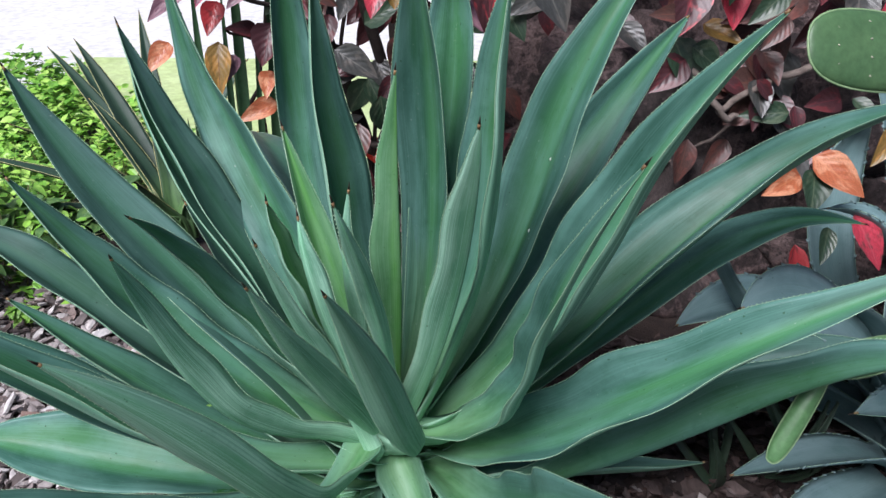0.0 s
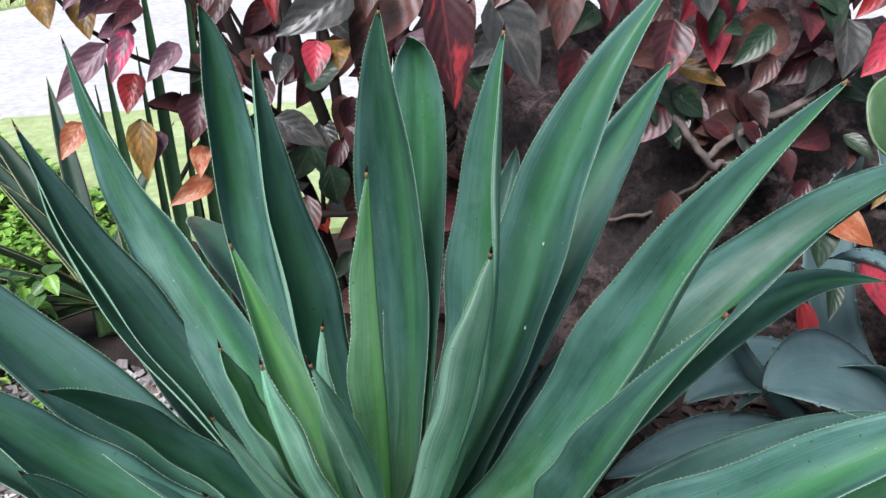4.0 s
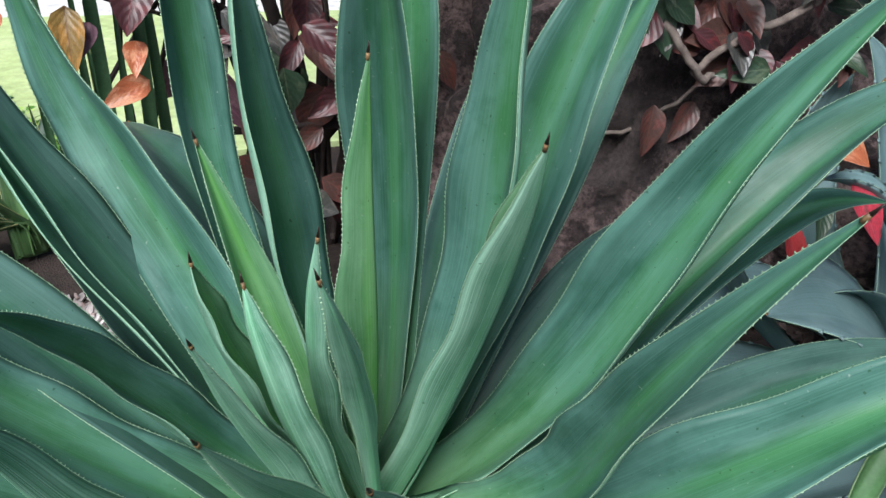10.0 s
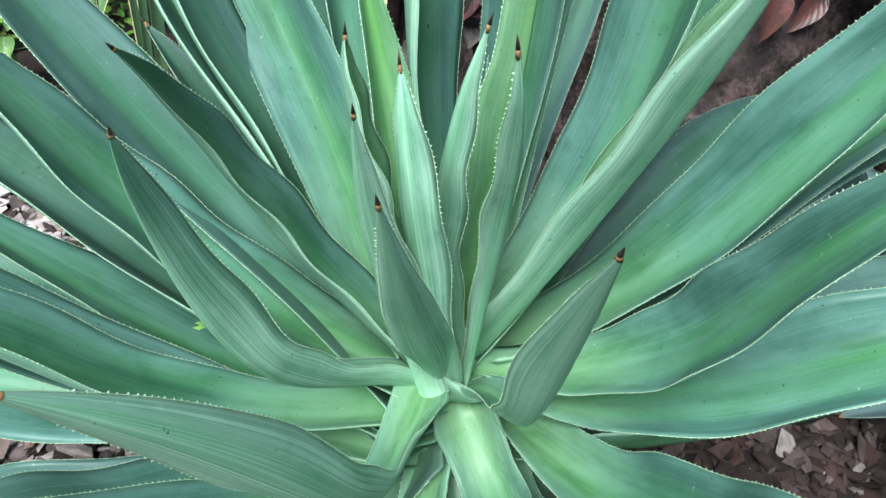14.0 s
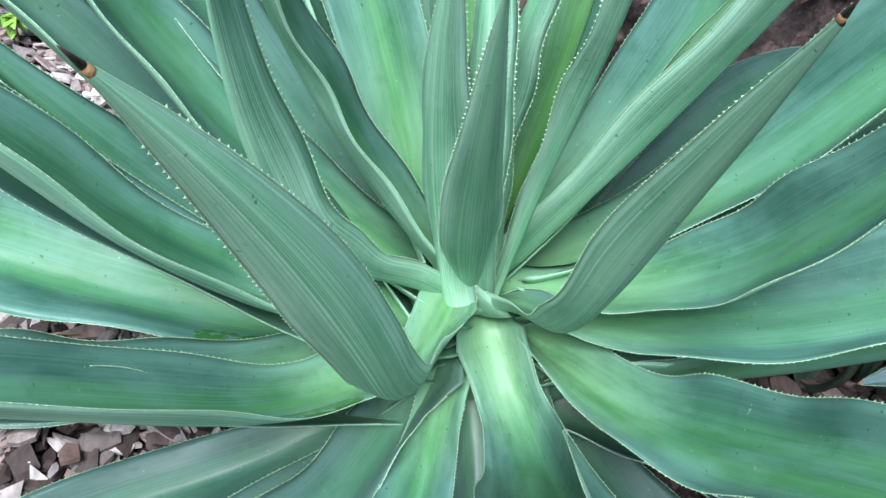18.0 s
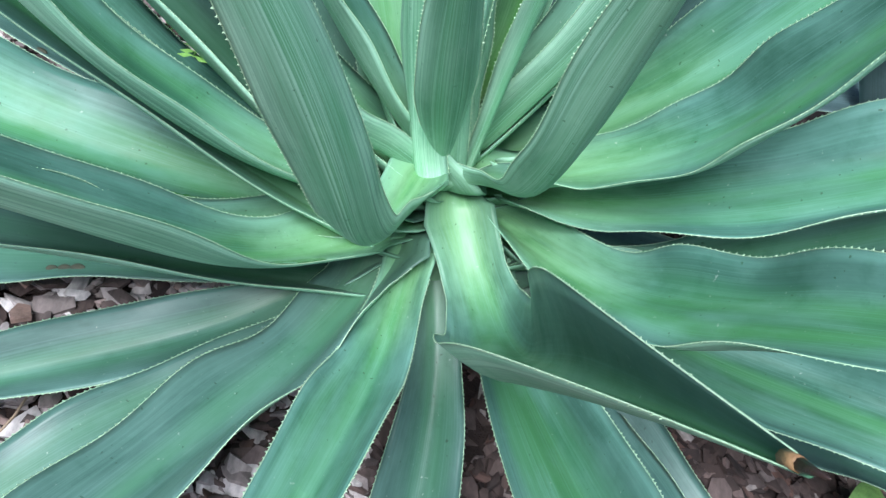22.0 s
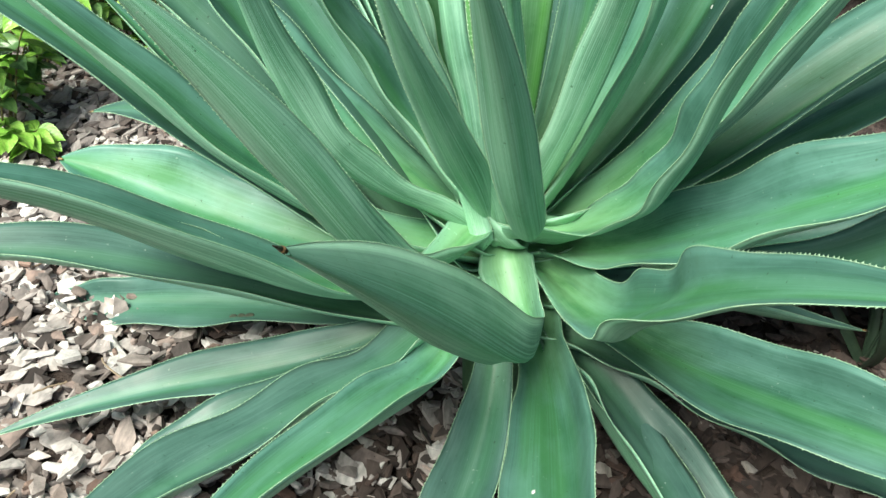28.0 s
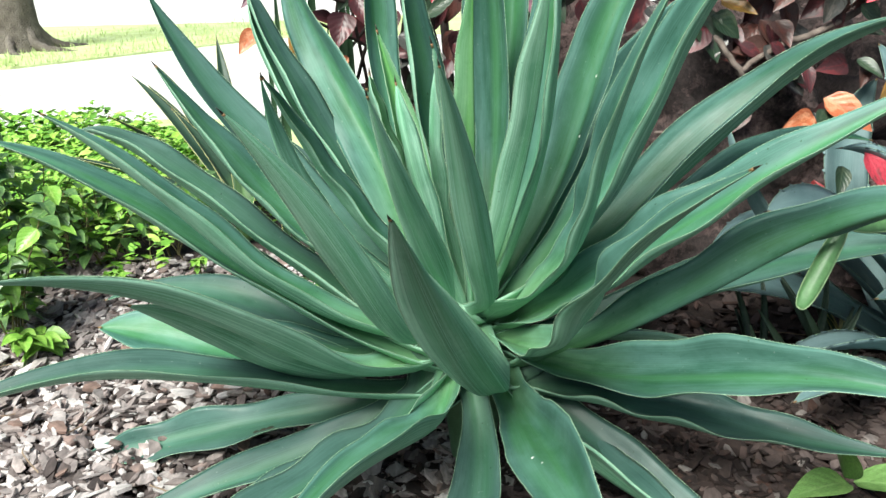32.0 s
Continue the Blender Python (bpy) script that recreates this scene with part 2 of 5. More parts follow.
def agave_leaf(plant, *points, width, turn=0.0, twist=0.0, foot=0.65, wide=0.5, fold=0.35, tip_fold=0.35, wave=0.0, waves=3.0,
               phase=0.0, thick=0.0075, spine=True, teeth=True, mats=None, rows=60, cols=14, label="", dip=0.5, flare=0.4, pleat=0.0, tooth=1.0, edging=1.0, bow=1.4, specks=(), heart=None):
    """One fleshy leaf along a bent centre line: channelled, thick in the middle, with a toothed edge and a dark spine."""
    p = [Vector(v) for v in points]
    run = Vector((p[-1].x - p[0].x, p[-1].y - p[0].y, 0)).normalized()
    up = Vector((0, 0, 1))
    bm = bmesh.new()
    uvl = bm.loops.layers.uv.new("UVMap")
    tops, unders, edges = [], [], []
    folds = 40.0 * (phase + turn) % 6.283
    uvs = {}
    length = sum((bezier(p, (i + 1) / 20) - bezier(p, i / 20)).length for i in range(20))
    t0 = slope(p, 0.0).normalized()
    reach, foot_end, foot_way = 0.0, p[0], t0
    upright = bool(heart) and t0.z >= 0.80
    flare = 0.0 if upright else flare
    if heart:
        # the clasping foot runs in under the younger leaves and meets the stem level
        inward = Vector((heart[0] - p[0].x, heart[1] - p[0].y, 0.0))
        reach = inward.length
        lift = max(-0.012, min(0.008, -t0.z * reach * 0.5))
        foot_end = p[0] + inward * 0.80 + Vector((0, 0, lift))
        foot_way = -inward.normalized()
    steps = [-0.06 + 0.01 * i for i in range(6)] + [0.985 * i / rows for i in range(rows + 1)]
    for s in steps:
        c, t = bezier(p, max(s, 0.0) if heart else s), slope(p, max(s, 0.0) if heart else s).normalized()
        if s < 0:
            k = -s / 0.06
            if heart and not upright:
                g = [p[0], p[0] - t0 * reach * 0.36, foot_end + foot_way * reach * 0.36, foot_end]
                c, t = bezier(g, k), -slope(g, k).normalized()
            elif heart:
                c = p[0] - t0 * 0.014 * k
            else:
                c += Vector((-0.35 * c.x, -0.35 * (c.y - 0.02), -0.05)) * k * k
        n = (t.dot(run) * up - t.z * run)
        n = (n - n.dot(t) * t).normalized()
        side = t.cross(n)
        a = (turn + twist * s) * (1.0 if upright else min(1.0, max(0.0, s) / 0.12))
        n = n * math.cos(a) + side * math.sin(a)
        side = t.cross(n)
        w = max(width * leaf_width(s, foot, wide) * (1 + flare * max(0.0, 1 - max(s, 0.0) / 0.14) ** 2 - ((14.5 if upright else 8.0 + 8.0 * flare) if heart else -2.0) * max(0.0, -s)) / 2, 0.0012)
        th = thick * (1.15 - 0.75 * s) * min(1.0, w / (0.22 * width))
        ta, ua = [], []
        for j in range(cols + 1):
            u = 2 * j / cols - 1
            rip = wave * math.sin(2 * math.pi * (waves * s + phase) + (1.1 if u > 0 else 0.0)) * u * u * math.sin(math.pi * min(1, max(s, 0.0) * 1.1)) ** 0.7
            fa = fold + (tip_fold - fold) * max(s, 0.0)
            base = c + side * (w * u * math.cos(fa)) + n * (w * math.sin(fa) * ((1 + dip) * abs(u) ** bow - dip) + rip + pleat * w * math.sin(4.6 * u + folds) * (1 - u ** 4) * math.sin(math.pi * min(1.0, max(s, 0.0) * 1.08)) ** 2)
            half = th * (1 - u * u) ** 0.6 * 0.5
            va = bm.verts.new(base + n * half * 0.5)
            ta.append(va)
            uvs[va] = (0.5 + 0.5 * u, max(s, 0.0))
            if 0 < j < cols:
                vb = bm.verts.new(base - n * (half * 1.5 + 0.0004))
                uvs[vb] = (0.5 + 0.5 * u, max(s, 0.0))
            else:
                vb = va
            ua.append(vb)
        tops.append(ta)
        unders.append(ua)
        edges.append((ta[0].co.copy(), ta[-1].co.copy(), side.copy(), t.copy(), n.copy(), w))
    for i in range(len(steps) - 1):
        for j in range(cols):
            q = bm.faces.new((tops[i][j], tops[i][j + 1], tops[i + 1][j + 1], tops[i + 1][j]))
            q.material_index = 0
            q = bm.faces.new((unders[i][j], unders[i + 1][j], unders[i + 1][j + 1], unders[i][j + 1]))
            q.material_index = 1
    for f in bm.faces:
        for lp in f.loops:
            lp[uvl].uv = uvs[lp.vert]
    marks = [[v.co.copy() for v in row] for row in tops]
    leaf = part("leaf", bm, mats or [TOP, UNDER], plant, label)
    # small marks lying on the upper face: place along and across the leaf, radius, material
    for sp, up_, r, mat in specks:
        i = 6 + min(rows, max(0, round(sp / 0.985 * rows)))
        q = marks[i][min(cols, max(0, round(up_ * cols)))]
        bm = bmesh.new()
        bmesh.ops.create_icosphere(bm, subdivisions=2, radius=1.0)
        t, n = edges[i][3], edges[i][4]
        m = Matrix.Translation(q) @ Matrix((t * r * 1.5, t.cross(n) * -r, n * r * 0.3)).transposed().to_4x4()
        bmesh.ops.transform(bm, matrix=m, verts=bm.verts)
        part("speck", bm, mat, leaf)
    # the pale horny margin with its small teeth
    bm = bmesh.new()
    rng = random.Random(round(1000 * (p[-1].x + 7 * p[-1].y + 3 * width)))
    bare = 6 + int(0.05 * rows)
    for k, sgn in ((0, -1), (1, 1)):
        ring = []
        for e in edges[bare:]:
            co, side, t, n = e[k], e[2], e[3], e[4]
            r = edging * (0.00034 if e[5] > 0.006 else 0.00025)
            ring.append([bm.verts.new(co + (side * math.cos(a) * sgn + n * math.sin(a)) * r) for a in (0.0, 2.1, 4.2)])
        for a, b in zip(ring, ring[1:]):
            for j in range(3):
                bm.faces.new((a[j], a[(j + 1) % 3], b[(j + 1) % 3], b[j]))
        if teeth:
            gap, at = 0.0054, 0.0
            for (e, g) in zip(edges[bare:-3], edges[bare + 1:-2]):
                seg = (g[k] - e[k]).length
                while at < seg:
                    co = e[k].lerp(g[k], at / seg)
                    out, t, n = e[2] * sgn, e[3], e[4]
                    h = tooth * rng.uniform(0.0012, 0.0019)
                    tipv = bm.verts.new(co + (out * 0.9 + t * 0.5 + n * 0.3) * h)
                    foot_v = [bm.verts.new(co + d) for d in (t * 0.0012, -t * 0.0013 + n * 0.0004, -t * 0.0012 - n * 0.0004)]
                    for j in range(3):
                        bm.faces.new((foot_v[j], foot_v[(j + 1) % 3], tipv))
                    at += gap * rng.uniform(0.7, 1.3)
                at -= seg
    part("margin", bm, MARGIN, leaf)
    if spine:
        e = edges[-1]
        t, root = e[3], (e[0] + e[1]) / 2
        for name, mat, a, b, r0, r1 in (("spine_foot", COLLAR, -0.003, 0.003, 0.0017, 0.0016), ("spine", SPINE, 0.002, 0.0125, 0.0016, 0.0002)):
            bm = bmesh.new()
            bmesh.ops.create_cone(bm, cap_ends=True, segments=8, radius1=r0, radius2=r1, depth=b - a)
            m = Matrix.Translation(root + t * (a + b) / 2) @ t.to_track_quat("Z", "Y").to_matrix().to_4x4()
            bmesh.ops.transform(bm, matrix=m, verts=bm.verts)
            part(name, bm, mat, leaf)
    return leaf


# ---------------------------------------------------------------- the great agave
agave = thing("agave", "large grey-green agave rosette with long channelled leaves growing in bark mulch", "agave", (-0.06, 0.9, 0.0))
LEAF_AT = Matrix.Translation((0.06, -0.9, 0.0))


def grow(*points, **more):
    """A leaf of the great agave: control points of its centre line in metres, then its shape."""
    broad = more["width"] > 0.08 and points[0][0] > -0.09
    if broad:
        more["width"], more["fold"], more["tip_fold"] = 1.04 * more["width"], 1.35 * more["fold"], 1.2 * more["tip_fold"]
    agave_leaf(agave, *[LEAF_AT @ Vector(q) for q in points], heart=(0.0, 0.03), pleat=0.15 if broad else 0.05, **more)


grow((-0.072, 0.903, 0.335), (-0.127, 0.846, 0.508), (-0.149, 0.819, 0.637), (-0.158, 0.839, 0.692), width=0.041, turn=0.11, twist=0.34, foot=0.5, wide=0.50, fold=0.38, tip_fold=0.41, wave=0.003, waves=3.0, phase=0.1, flare=0.0, mats=[YOUNG, UNDER])
grow((-0.094, 0.893, 0.318), (-0.119, 0.918, 0.387), (-0.168, 0.848, 0.528), (-0.189, 0.758, 0.703), width=0.064, turn=-0.27, twist=0.11, foot=0.66, wide=0.47, fold=0.37, tip_fold=0.35, wave=0.003, waves=3.3, phase=0.15, mats=[YOUNG, UNDER])
grow((-0.080, 0.914, 0.311), (-0.098, 0.887, 0.391), (-0.138, 0.772, 0.509), (-0.178, 0.658, 0.711), width=0.051, turn=0.52, twist=0.08, foot=0.28, wide=0.43, fold=0.41, tip_fold=0.37, wave=0.003, waves=2.6, phase=0.4, dip=0.2, flare=0.0, bow=2.0)
grow((-0.082, 0.921, 0.334), (-0.146, 0.864, 0.531), (-0.192, 0.861, 0.649), (-0.194, 0.855, 0.703), width=0.052, turn=-0.15, twist=-0.64, foot=0.63, wide=0.53, fold=0.37, tip_fold=0.32, wave=0.003, waves=4.3, phase=0.8, mats=[YOUNG, UNDER])
grow((-0.056, 0.929, 0.332), (-0.117, 0.911, 0.496), (-0.116, 0.866, 0.618), (-0.102, 0.848, 0.722), width=0.037, turn=-0.50, twist=-0.25, foot=0.63, wide=0.52, fold=0.41, tip_fold=0.51, wave=0.003, waves=4.0, phase=0.22, mats=[YOUNG, UNDER])
grow((-0.061, 0.908, 0.322), (-0.065, 0.885, 0.535), (-0.086, 0.753, 0.676), (-0.105, 0.740, 0.753), width=0.026, turn=0.47, twist=0.44, foot=0.5, wide=0.52, fold=0.39, tip_fold=0.43, wave=0.003, waves=3.6, phase=0.28, flare=0.0, mats=[YOUNG, UNDER])
grow((-0.047, 0.940, 0.344), (0.030, 0.882, 0.572), (0.029, 0.789, 0.721), (0.035, 0.751, 0.828), width=0.062, turn=0.38, twist=0.45, foot=0.86, wide=0.54, fold=0.72, tip_fold=1.05, wave=0.003, waves=2.8, phase=0.11, dip=0.1, mats=[YOUNG, UNDER])
grow((-0.093, 0.941, 0.328), (-0.115, 0.946, 0.423), (-0.145, 0.942, 0.572), (-0.195, 0.978, 0.753), width=0.062, turn=-0.28, twist=-0.52, foot=0.65, wide=0.48, fold=0.40, tip_fold=0.52, wave=0.003, waves=2.9, phase=0.93, mats=[YOUNG, UNDER])
grow((-0.071, 0.964, 0.331), (-0.060, 0.928, 0.509), (-0.072, 0.937, 0.680), (-0.052, 0.935, 0.831), width=0.052, turn=0.55, twist=0.10, foot=0.63, wide=0.48, fold=0.66, tip_fold=0.75, wave=0.003, waves=4.2, phase=0.81, mats=[YOUNG, YOUNG])
grow((-0.009, 0.914, 0.334), (0.152, 0.782, 0.485), (0.047, 0.768, 0.552), (0.165, 0.623, 0.845), width=0.083, turn=0.77, twist=0.36, foot=0.68, wide=0.44, fold=0.27, tip_fold=0.36, wave=0.003, waves=4.1, phase=0.19, flare=0.7)
grow((-0.076, 0.901, 0.320), (-0.022, 0.876, 0.382), (-0.023, 0.783, 0.358), (-0.051, 0.752, 0.449), (-0.056, 0.688, 0.584), (-0.094, 0.563, 0.759), width=0.053, turn=0.41, twist=-0.07, foot=0.64, wide=0.70, fold=0.52, tip_fold=0.62, wave=0.003, waves=3.1, phase=0.63, dip=0.2, flare=0.1, bow=2.0, tooth=0.8)
grow((-0.100, 0.915, 0.318), (-0.192, 0.875, 0.397), (-0.235, 0.772, 0.410), (-0.265, 0.759, 0.509), (-0.320, 0.753, 0.644), (-0.298, 0.674, 0.728), width=0.057, turn=0.16, twist=0.46, foot=0.65, wide=0.60, fold=0.67, tip_fold=1.26, wave=0.003, waves=4.0, phase=0.85, dip=0.2, flare=0.15, bow=2.0)
grow((-0.071, 0.910, 0.320), (-0.231, 0.949, 0.446), (-0.301, 0.936, 0.594), (-0.328, 0.799, 0.711), width=0.067, turn=-0.27, twist=-0.27, foot=0.85, wide=0.38, fold=0.39, tip_fold=0.41, wave=0.003, waves=4.3, phase=0.09)
grow((-0.106, 0.884, 0.327), (-0.160, 0.741, 0.313), (-0.166, 0.690, 0.417), (-0.206, 0.631, 0.560), (-0.310, 0.528, 0.718), width=0.052, turn=0.50, twist=1.06, foot=0.88, wide=0.69, fold=0.44, tip_fold=0.52, wave=0.003, waves=3.7, phase=0.67, dip=0.2, flare=0.3, bow=2.0, tooth=0.8)
grow((-0.058, 0.889, 0.293), (0.035, 0.771, 0.159), (-0.093, 0.640, 0.417), (-0.129, 0.362, 0.658), width=0.103, turn=0.31, twist=0.88, foot=0.58, wide=0.66, fold=0.27, tip_fold=0.96, wave=0.003, waves=3.5, phase=0.18, dip=0.2, flare=0.15, bow=2.0, tooth=0.55)
grow((-0.005, 0.895, 0.288), (0.112, 0.681, 0.339), (0.034, 0.668, 0.486), (0.167, 0.349, 0.699), width=0.092, turn=0.57, twist=0.28, foot=0.60, wide=0.45, fold=0.31, tip_fold=0.30, wave=0.007, waves=3.4, phase=0.09, flare=0.2)
grow((0.000, 0.928, 0.302), (0.079, 0.814, 0.376), (0.160, 0.766, 0.470), (0.289, 0.747, 0.589), (0.521, 0.704, 0.719), width=0.101, turn=0.57, twist=-0.14, foot=0.42, wide=0.48, fold=0.32, tip_fold=0.40, wave=0.007, waves=4.4, phase=0.87)
grow((0.013, 0.900, 0.261), (0.223, 0.722, 0.263), (0.268, 0.649, 0.410), (0.491, 0.513, 0.378), width=0.099, turn=0.51, twist=0.24, foot=0.46, wide=0.42, fold=0.33, tip_fold=0.38, wave=0.007, waves=3.6, phase=0.3)
grow((-0.020, 0.881, 0.236), (0.045, 0.778, 0.163), (0.010, 0.551, 0.344), (0.061, 0.195, 0.394), width=0.095, turn=0.37, twist=0.38, foot=0.53, wide=0.55, fold=0.30, tip_fold=0.31, wave=0.003, waves=4.3, phase=0.57, specks=((0.58, 0.7, 0.0022, DROPPING), (0.61, 0.66, 0.0013, DROPPING)))
grow((-0.064, 0.877, 0.228), (-0.028, 0.750, 0.143), (-0.081, 0.613, 0.104), (-0.101, 0.447, 0.089), width=0.079, turn=-0.09, twist=0.52, foot=0.5, wide=0.53, fold=0.35, tip_fold=0.31, wave=0.003, waves=4.3, phase=0.85, mats=[OLD_SHADED, UNDER])
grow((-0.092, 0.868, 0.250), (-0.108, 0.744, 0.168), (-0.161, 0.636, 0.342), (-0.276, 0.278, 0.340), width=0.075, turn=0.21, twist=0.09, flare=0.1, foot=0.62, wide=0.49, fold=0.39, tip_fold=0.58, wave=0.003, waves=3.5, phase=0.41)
grow((-0.116, 0.878, 0.252), (-0.140, 0.791, 0.166), (-0.317, 0.600, 0.259), (-0.445, 0.367, 0.183), width=0.097, turn=0.51, twist=-0.31, foot=0.76, wide=0.61, fold=0.38, tip_fold=0.38, wave=0.007, waves=3.7, phase=0.43, mats=[OLD_SHADED, UNDER])
grow((-0.141, 0.875, 0.222), (-0.285, 0.802, 0.114), (-0.397, 0.801, 0.146), (-0.633, 0.664, 0.070), width=0.080, turn=-0.18, twist=0.05, foot=0.5, wide=0.45, fold=0.36, tip_fold=0.39, wave=0.003, waves=2.8, phase=0.31, mats=[OLD_SHADED, UNDER])
grow((-0.117, 0.899, 0.189), (-0.445, 0.945, 0.121), (-0.660, 0.928, 0.051), (-0.727, 0.949, 0.050), width=0.090, turn=-0.28, twist=-0.37, foot=0.56, wide=0.50, fold=0.36, tip_fold=0.39, wave=0.007, waves=4.1, phase=0.04, specks=((0.31, 0.2, 0.005, SCAR), (0.33, 0.22, 0.0045, SCAR), (0.35, 0.2, 0.004, SCAR)), mats=[OLD_SHADED, UNDER])
grow((-0.058, 0.985, 0.310), (0.017, 1.176, 0.589), (-0.040, 1.094, 0.788), (-0.029, 1.050, 0.956), width=0.092, turn=-0.11, twist=-0.18, foot=0.53, wide=0.56, fold=0.33, tip_fold=0.34, wave=0.003, waves=2.6, phase=0.63)
grow((-0.041, 1.001, 0.299), (-0.006, 1.164, 0.655), (0.029, 1.237, 0.889), (0.004, 1.184, 0.895), width=0.083, turn=0.02, twist=0.04, foot=0.65, wide=0.49, fold=0.35, tip_fold=0.33, wave=0.003, waves=3.1, phase=0.53)
grow((-0.047, 0.966, 0.318), (0.098, 0.967, 0.606), (0.036, 0.927, 0.737), (0.077, 0.938, 0.954), width=0.097, turn=0.45, twist=0.22, foot=0.78, wide=0.49, fold=0.33, tip_fold=0.42, wave=0.003, waves=3.4, phase=0.34)
grow((-0.027, 1.008, 0.310), (0.177, 1.124, 0.546), (0.090, 1.076, 0.746), (0.316, 1.171, 0.956), width=0.100, turn=0.26, twist=0.18, foot=0.38, wide=0.52, fold=0.32, tip_fold=0.35, wave=0.003, waves=4.5, phase=0.2, specks=((0.37, 0.75, 0.0018, DROPPING), (0.53, 0.5, 0.0018, DROPPING)))
grow((-0.020, 1.001, 0.279), (0.090, 1.123, 0.473), (0.214, 1.242, 0.654), (0.406, 1.411, 0.794), width=0.096, turn=0.30, twist=0.39, foot=0.65, wide=0.50, fold=0.32, tip_fold=0.29, wave=0.003, waves=3.3, phase=0.2)
grow((-0.008, 0.969, 0.314), (0.220, 0.922, 0.535), (0.152, 0.882, 0.692), (0.341, 0.831, 0.921), width=0.106, turn=0.55, twist=0.22, foot=0.61, wide=0.45, fold=0.30, tip_fold=0.66, wave=0.003, waves=3.8, phase=0.28)
grow((0.002, 0.968, 0.287), (0.246, 1.019, 0.474), (0.380, 1.043, 0.730), (0.695, 1.082, 0.755), width=0.120, turn=0.30, twist=-0.56, foot=0.68, wide=0.46, fold=0.29, tip_fold=0.28, wave=0.003, waves=3.2, phase=0.75)
grow((0.010, 0.991, 0.261), (0.365, 1.107, 0.455), (0.428, 1.157, 0.584), (0.647, 1.170, 0.524), width=0.071, turn=0.17, twist=0.34, foot=0.61, wide=0.52, fold=0.36, tip_fold=0.37, wave=0.003, waves=3.1, phase=0.56)
grow((-0.109, 0.959, 0.301), (-0.235, 1.088, 0.651), (-0.344, 1.167, 0.680), (-0.375, 1.180, 0.919), width=0.091, turn=-0.61, twist=-1.19, foot=0.85, wide=0.49, fold=0.33, tip_fold=0.37, wave=0.003, waves=4.3, phase=0.1)
grow((-0.097, 0.955, 0.301), (-0.246, 1.044, 0.510), (-0.402, 1.092, 0.655), (-0.410, 1.105, 0.795), width=0.087, turn=-0.01, twist=0.29, foot=0.85, wide=0.49, fold=0.35, tip_fold=0.34, wave=0.003, waves=2.6, phase=0.23)
grow((-0.102, 0.979, 0.289), (-0.247, 1.039, 0.505), (-0.377, 1.079, 0.684), (-0.423, 1.113, 0.845), width=0.083, turn=0.04, twist=0.08, foot=0.85, wide=0.51, fold=0.35, tip_fold=0.37, wave=0.003, waves=4.0, phase=0.62, mats=[OLD_SHADED, UNDER])
grow((-0.090, 0.981, 0.309), (-0.249, 1.164, 0.627), (-0.202, 1.188, 0.852), (-0.219, 1.146, 0.954), width=0.067, turn=0.03, twist=-0.03, foot=0.64, wide=0.58, fold=0.38, tip_fold=0.44, wave=0.003, waves=3.0, phase=0.33)
grow((-0.097, 0.981, 0.316), (-0.108, 1.000, 0.628), (-0.158, 0.988, 0.695), (-0.150, 1.004, 0.933), width=0.093, turn=-0.07, twist=-0.05, foot=0.51, wide=0.49, fold=0.37, tip_fold=0.45, wave=0.003, waves=2.9, phase=0.46)
grow((-0.115, 0.927, 0.283), (-0.283, 0.994, 0.469), (-0.466, 1.032, 0.606), (-0.550, 1.046, 0.808), width=0.096, turn=-0.14, twist=-0.13, foot=0.85, wide=0.51, fold=0.33, tip_fold=0.27, wave=0.003, waves=2.6, phase=0.7, mats=[OLD_SHADED, UNDER])
grow((-0.102, 0.927, 0.299), (-0.339, 0.934, 0.450), (-0.397, 0.923, 0.532), (-0.504, 0.903, 0.717), width=0.094, turn=-0.26, twist=0.11, foot=0.85, wide=0.53, fold=0.35, tip_fold=0.40, wave=0.003, waves=4.3, phase=0.95)
grow((0.018, 0.901, 0.252), (0.250, 0.804, 0.353), (0.400, 0.840, 0.569), (0.666, 0.805, 0.509), width=0.097, turn=-0.67, twist=-0.72, foot=0.63, wide=0.48, fold=0.28, tip_fold=0.28, wave=0.007, waves=4.0, phase=0.96, mats=[TOP, TOP])
grow((0.022, 0.964, 0.228), (0.305, 1.011, 0.336), (0.506, 1.038, 0.386), (0.697, 1.029, 0.383), width=0.100, turn=0.20, twist=0.18, foot=0.67, wide=0.54, fold=0.32, tip_fold=0.27, wave=0.003, waves=2.5, phase=0.29, mats=[OLD_SHADED, UNDER])
grow((0.003, 0.883, 0.212), (0.151, 0.825, 0.244), (0.292, 0.766, 0.199), (0.533, 0.704, 0.194), width=0.091, turn=0.05, twist=0.21, foot=0.64, wide=0.53, fold=0.34, tip_fold=0.26, wave=0.007, waves=4.4, phase=0.78, specks=((0.34, 0.8, 0.0022, DROPPING), (0.355, 0.85, 0.0014, DROPPING), (0.29, 0.7, 0.0025, SCAR)), mats=[OLD_SHADED, UNDER])
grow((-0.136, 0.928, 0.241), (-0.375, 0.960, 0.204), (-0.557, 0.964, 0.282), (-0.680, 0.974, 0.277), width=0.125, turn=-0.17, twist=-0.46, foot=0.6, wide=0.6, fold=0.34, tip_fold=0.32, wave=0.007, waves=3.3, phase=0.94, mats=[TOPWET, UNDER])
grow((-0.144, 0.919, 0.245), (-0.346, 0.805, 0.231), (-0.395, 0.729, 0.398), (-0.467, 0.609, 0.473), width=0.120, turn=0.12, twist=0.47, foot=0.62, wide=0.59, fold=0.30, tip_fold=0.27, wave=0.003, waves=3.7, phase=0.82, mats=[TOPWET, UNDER])
